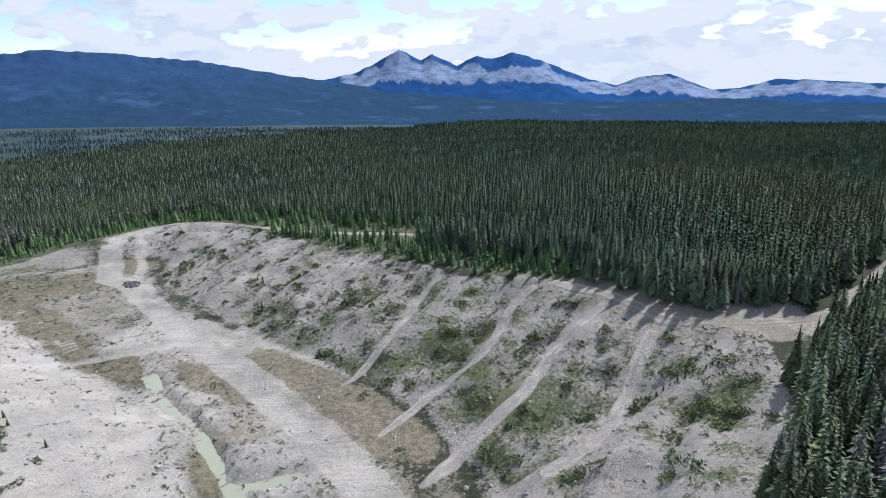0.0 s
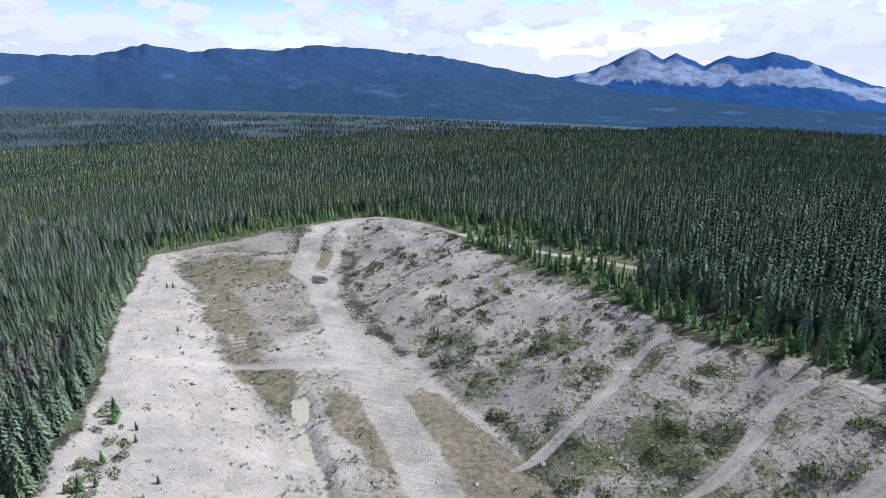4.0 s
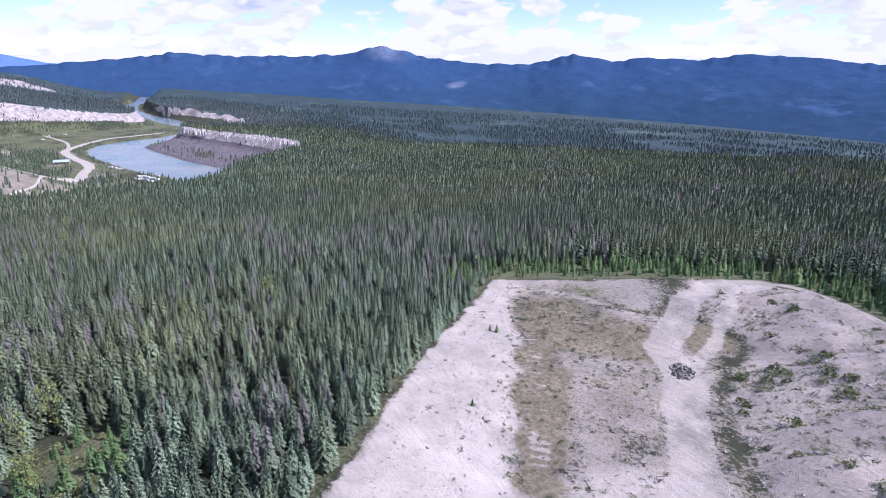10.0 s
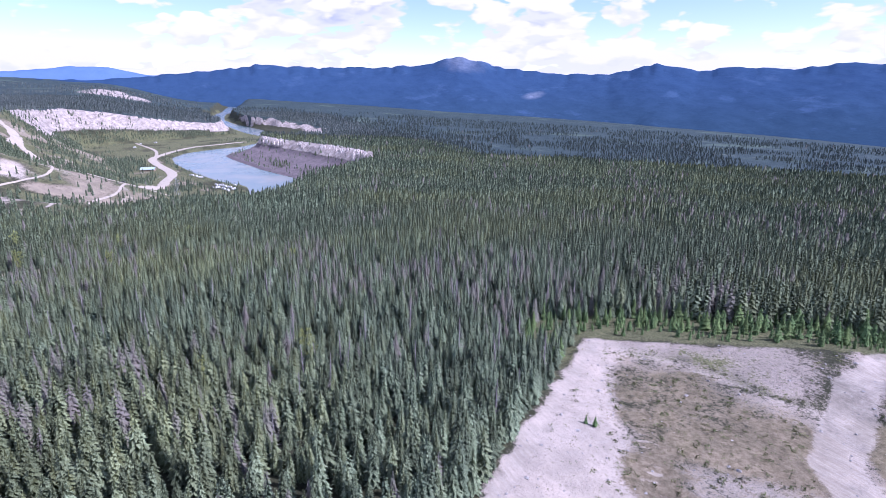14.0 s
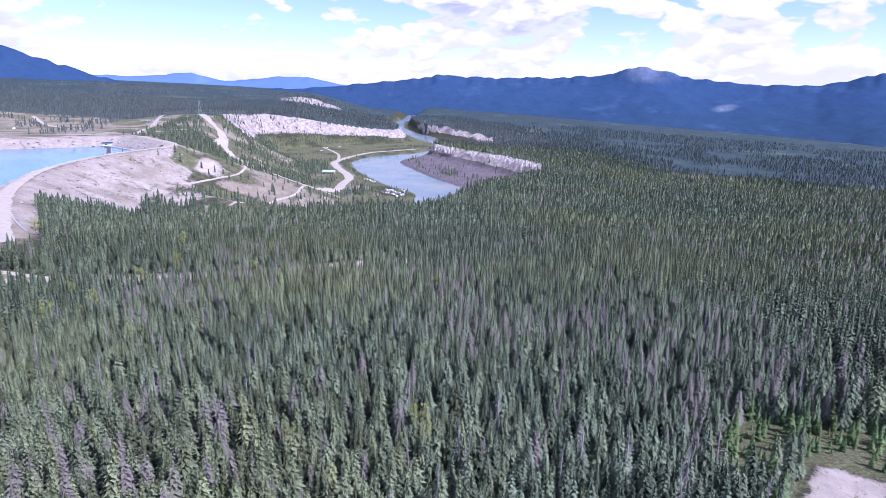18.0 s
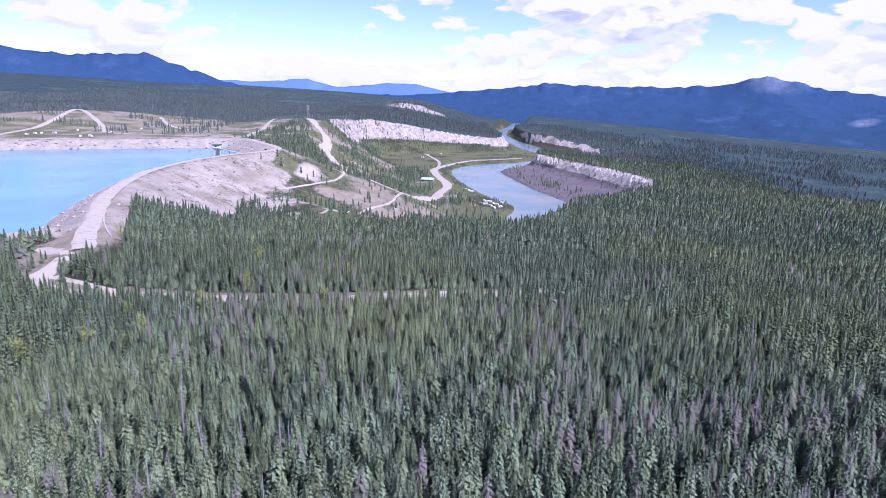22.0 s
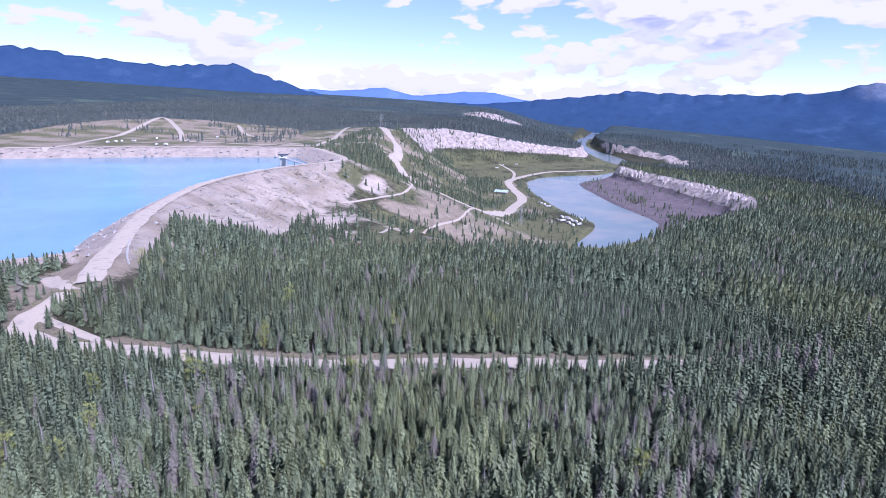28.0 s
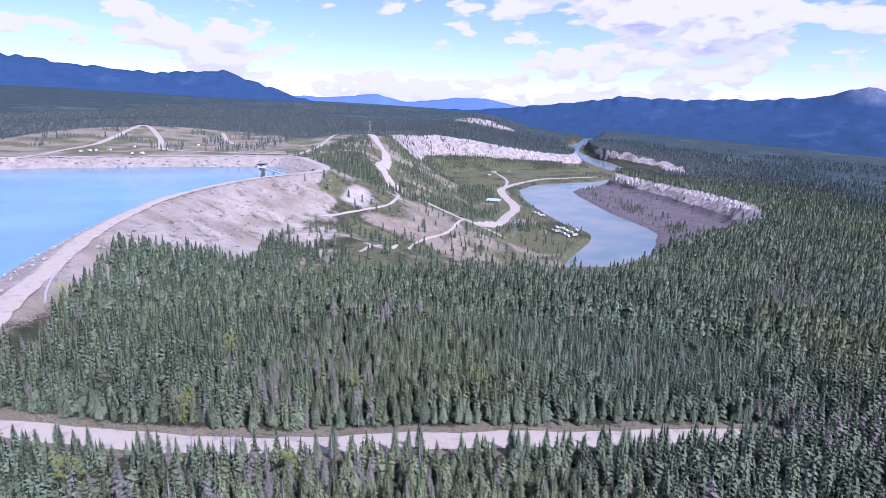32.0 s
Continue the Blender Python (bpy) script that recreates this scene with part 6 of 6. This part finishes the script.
def poplar(x, y, high, seed):
    """A broad young poplar: forked stem, limbs and an open crown of leaf sprays."""
    rng = np.random.RandomState(seed)
    tree = empty("poplar_tree", "pale yellow-green young poplar beside the dam road", "tree", "poplars by the dam road")
    part("trunk", rod(bmesh.new(), (0, 0, -0.1), (0.1, 0.05, high * 0.75), 0.14, 0.05, 7), BARK, tree)
    tips = []
    for k in range(7):
        a, z = 2 * math.pi * k / 7 + rng.uniform(-0.3, 0.3), high * rng.uniform(0.2, 0.6)
        tip = (math.cos(a) * high * 0.3, math.sin(a) * high * 0.3, z + high * rng.uniform(0.12, 0.3))
        part("limb", rod(bmesh.new(), (0, 0, z), tip, 0.06, 0.02, 5), BARK, tree)
        tips.append(tip)
    tips += [(0, 0, high * 0.85), (0.3, 0.2, high * 0.7), (-0.3, -0.3, high * 0.6)]
    verts, faces = [], []
    for tip in tips:
        for _ in range(60):
            c = np.array(tip) + rng.normal(0, high * 0.10, 3)
            d = rng.normal(0, 1, (3, 3))
            d = d / np.linalg.norm(d, axis=1)[:, None] * rng.uniform(0.14, 0.3)
            faces.append((len(verts), len(verts) + 1, len(verts) + 2))
            verts += [tuple(c + v) for v in d]
    me = mesh_from("crown", np.array(verts), np.array(faces), False, POPLAR)
    attribute(me, "tint", np.tile(np.array([(0.4, 0.8, 0, 1)], float), (len(verts), 1)))
    child("crown", me, tree)
    set_pose(tree, at_ground(x, y, rng.uniform(0, 360)))


POPLAR = spruce_material("poplar_leaves", (0.09, 0.105, 0.035), (0.24, 0.265, 0.11), (0.30, 0.27, 0.10))
poplar(-354, -41, 6.5, 790)
poplar(-357, -36, 5.0, 791)
poplar(-349, -37, 4.2, 792)


# ---- rock pillars of the river cliff ----
def pillar_mesh(seed):
    rng = np.random.RandomState(seed)
    rings, sides = 7, 8
    v = []
    for k in range(rings):
        f = k / (rings - 1)
        for i in range(sides):
            a = 2 * math.pi * i / sides
            r = (1.15 - 0.75 * f ** 1.5) * rng.uniform(0.78, 1.2)
            v.append((r * math.cos(a), r * math.sin(a), f))
    v.append((0, 0, 1.05))
    f = [(k * sides + i, k * sides + (i + 1) % sides, (k + 1) * sides + (i + 1) % sides, (k + 1) * sides + i) for k in range(rings - 1) for i in range(sides)]
    top = (rings - 1) * sides
    tri = [(a, b, c) for a, b, c, d in f] + [(a, c, d) for a, b, c, d in f] + [(top + i, top + (i + 1) % sides, len(v) - 1) for i in range(sides)]
    return mesh_from("rock_pillar", np.array(v), np.array(tri), False, PALE_ROCK)


PALE_ROCK = plain_material("pale_cliff_rock", (0.34, 0.30, 0.275), (0.66, 0.62, 0.58), 3.0, 0.95, 0.0, 0.8)
pillar_meshes = [pillar_mesh(780 + k) for k in range(5)]
pillar_rng = np.random.RandomState(781)
crest = smooth_line([(-886, 357), (-992, 348), (-1120, 316), (-1201, 291), (-1274, 258)], 3.6)
for k, (x, y) in enumerate(crest):
    if lattice(np.array([x]), np.array([y]), 16, 88)[0] < -0.2:
        continue
    ob = tagged(new("rock_pillar", pillar_meshes[k % 5]), "pale eroded rock pillar at the top of the river cliff", "rock pillar", "pillars of the river cliff")
    top = float(height_at(np.array([x]), np.array([y]))[0]) + pillar_rng.uniform(-4, 0.5)
    x, y = x + pillar_rng.uniform(-2, 2), y - pillar_rng.uniform(3, 15)
    foot = float(height_at(np.array([x]), np.array([y]))[0]) - 2
    r = pillar_rng.uniform(1.2, 2.6)
    ob.scale = (r, r * 1.4, max(top - foot, 5.0))
    set_pose(ob, pose(x, y, foot, pillar_rng.uniform(-4, 4), pillar_rng.uniform(-4, 4), pillar_rng.uniform(0, 360)))


# ---- yellow-green pines among the spruces ----
PINE = spruce_material("pine_needles", (0.035, 0.050, 0.014), (0.215, 0.255, 0.085), (0.27, 0.25, 0.08))


def pine_crown(seed):
    """An open rounded crown: bunches of needle sprays at the ends of its limbs. Height 1."""
    rng = np.random.RandomState(seed)
    verts, faces = [], []
    for k in range(26):
        f = 0.22 + 0.76 * (k + rng.uniform(0, 1)) / 26
        a, r = rng.uniform(0, 6.3), 0.17 * math.sin(math.pi * min(1.02 - 0.75 * f, 0.62)) * rng.uniform(0.4, 1.1)
        for _ in range(22):
            c = np.array([r * math.cos(a), r * math.sin(a), f]) + rng.normal(0, 1, 3) * (0.032, 0.032, 0.026)
            d = rng.normal(0, 1, (3, 3))
            d = d / np.linalg.norm(d, axis=1)[:, None] * rng.uniform(0.018, 0.038)
            faces.append((len(verts), len(verts) + 1, len(verts) + 2))
            verts += [tuple(c + v) for v in d]
    me = mesh_from("crown", np.array(verts), np.array(faces), False, PINE)
    attribute(me, "tint", np.tile(np.array([(0.3, 0.5 + 0.1 * (seed % 4), 0, 1)], float), (len(verts), 1)))
    return me


PINE_CROWNS = [pine_crown(830 + k) for k in range(4)]
spots = [(-305, 29), (-236, 17), (-246, 24), (-237, 25), (-163, 84), (-161, 103), (-299, 31), (-262, 12), (-254, 40), (-228, 8), (-272, 28), (-118, 56), (-122, 60), (-104, 58), (-281, 61), (-243, 66), (-318, 62), (-333, 24), (-330, 88), (-252, 118)]
single_trees("pine_tree", "bushy yellow-green pine standing among dark spruces", "tree", "pines in the forest", PINE_CROWNS, SPRUCE_TRUNK, spots, tree_rng.uniform(6.5, 9.5, len(spots)), tree_rng)
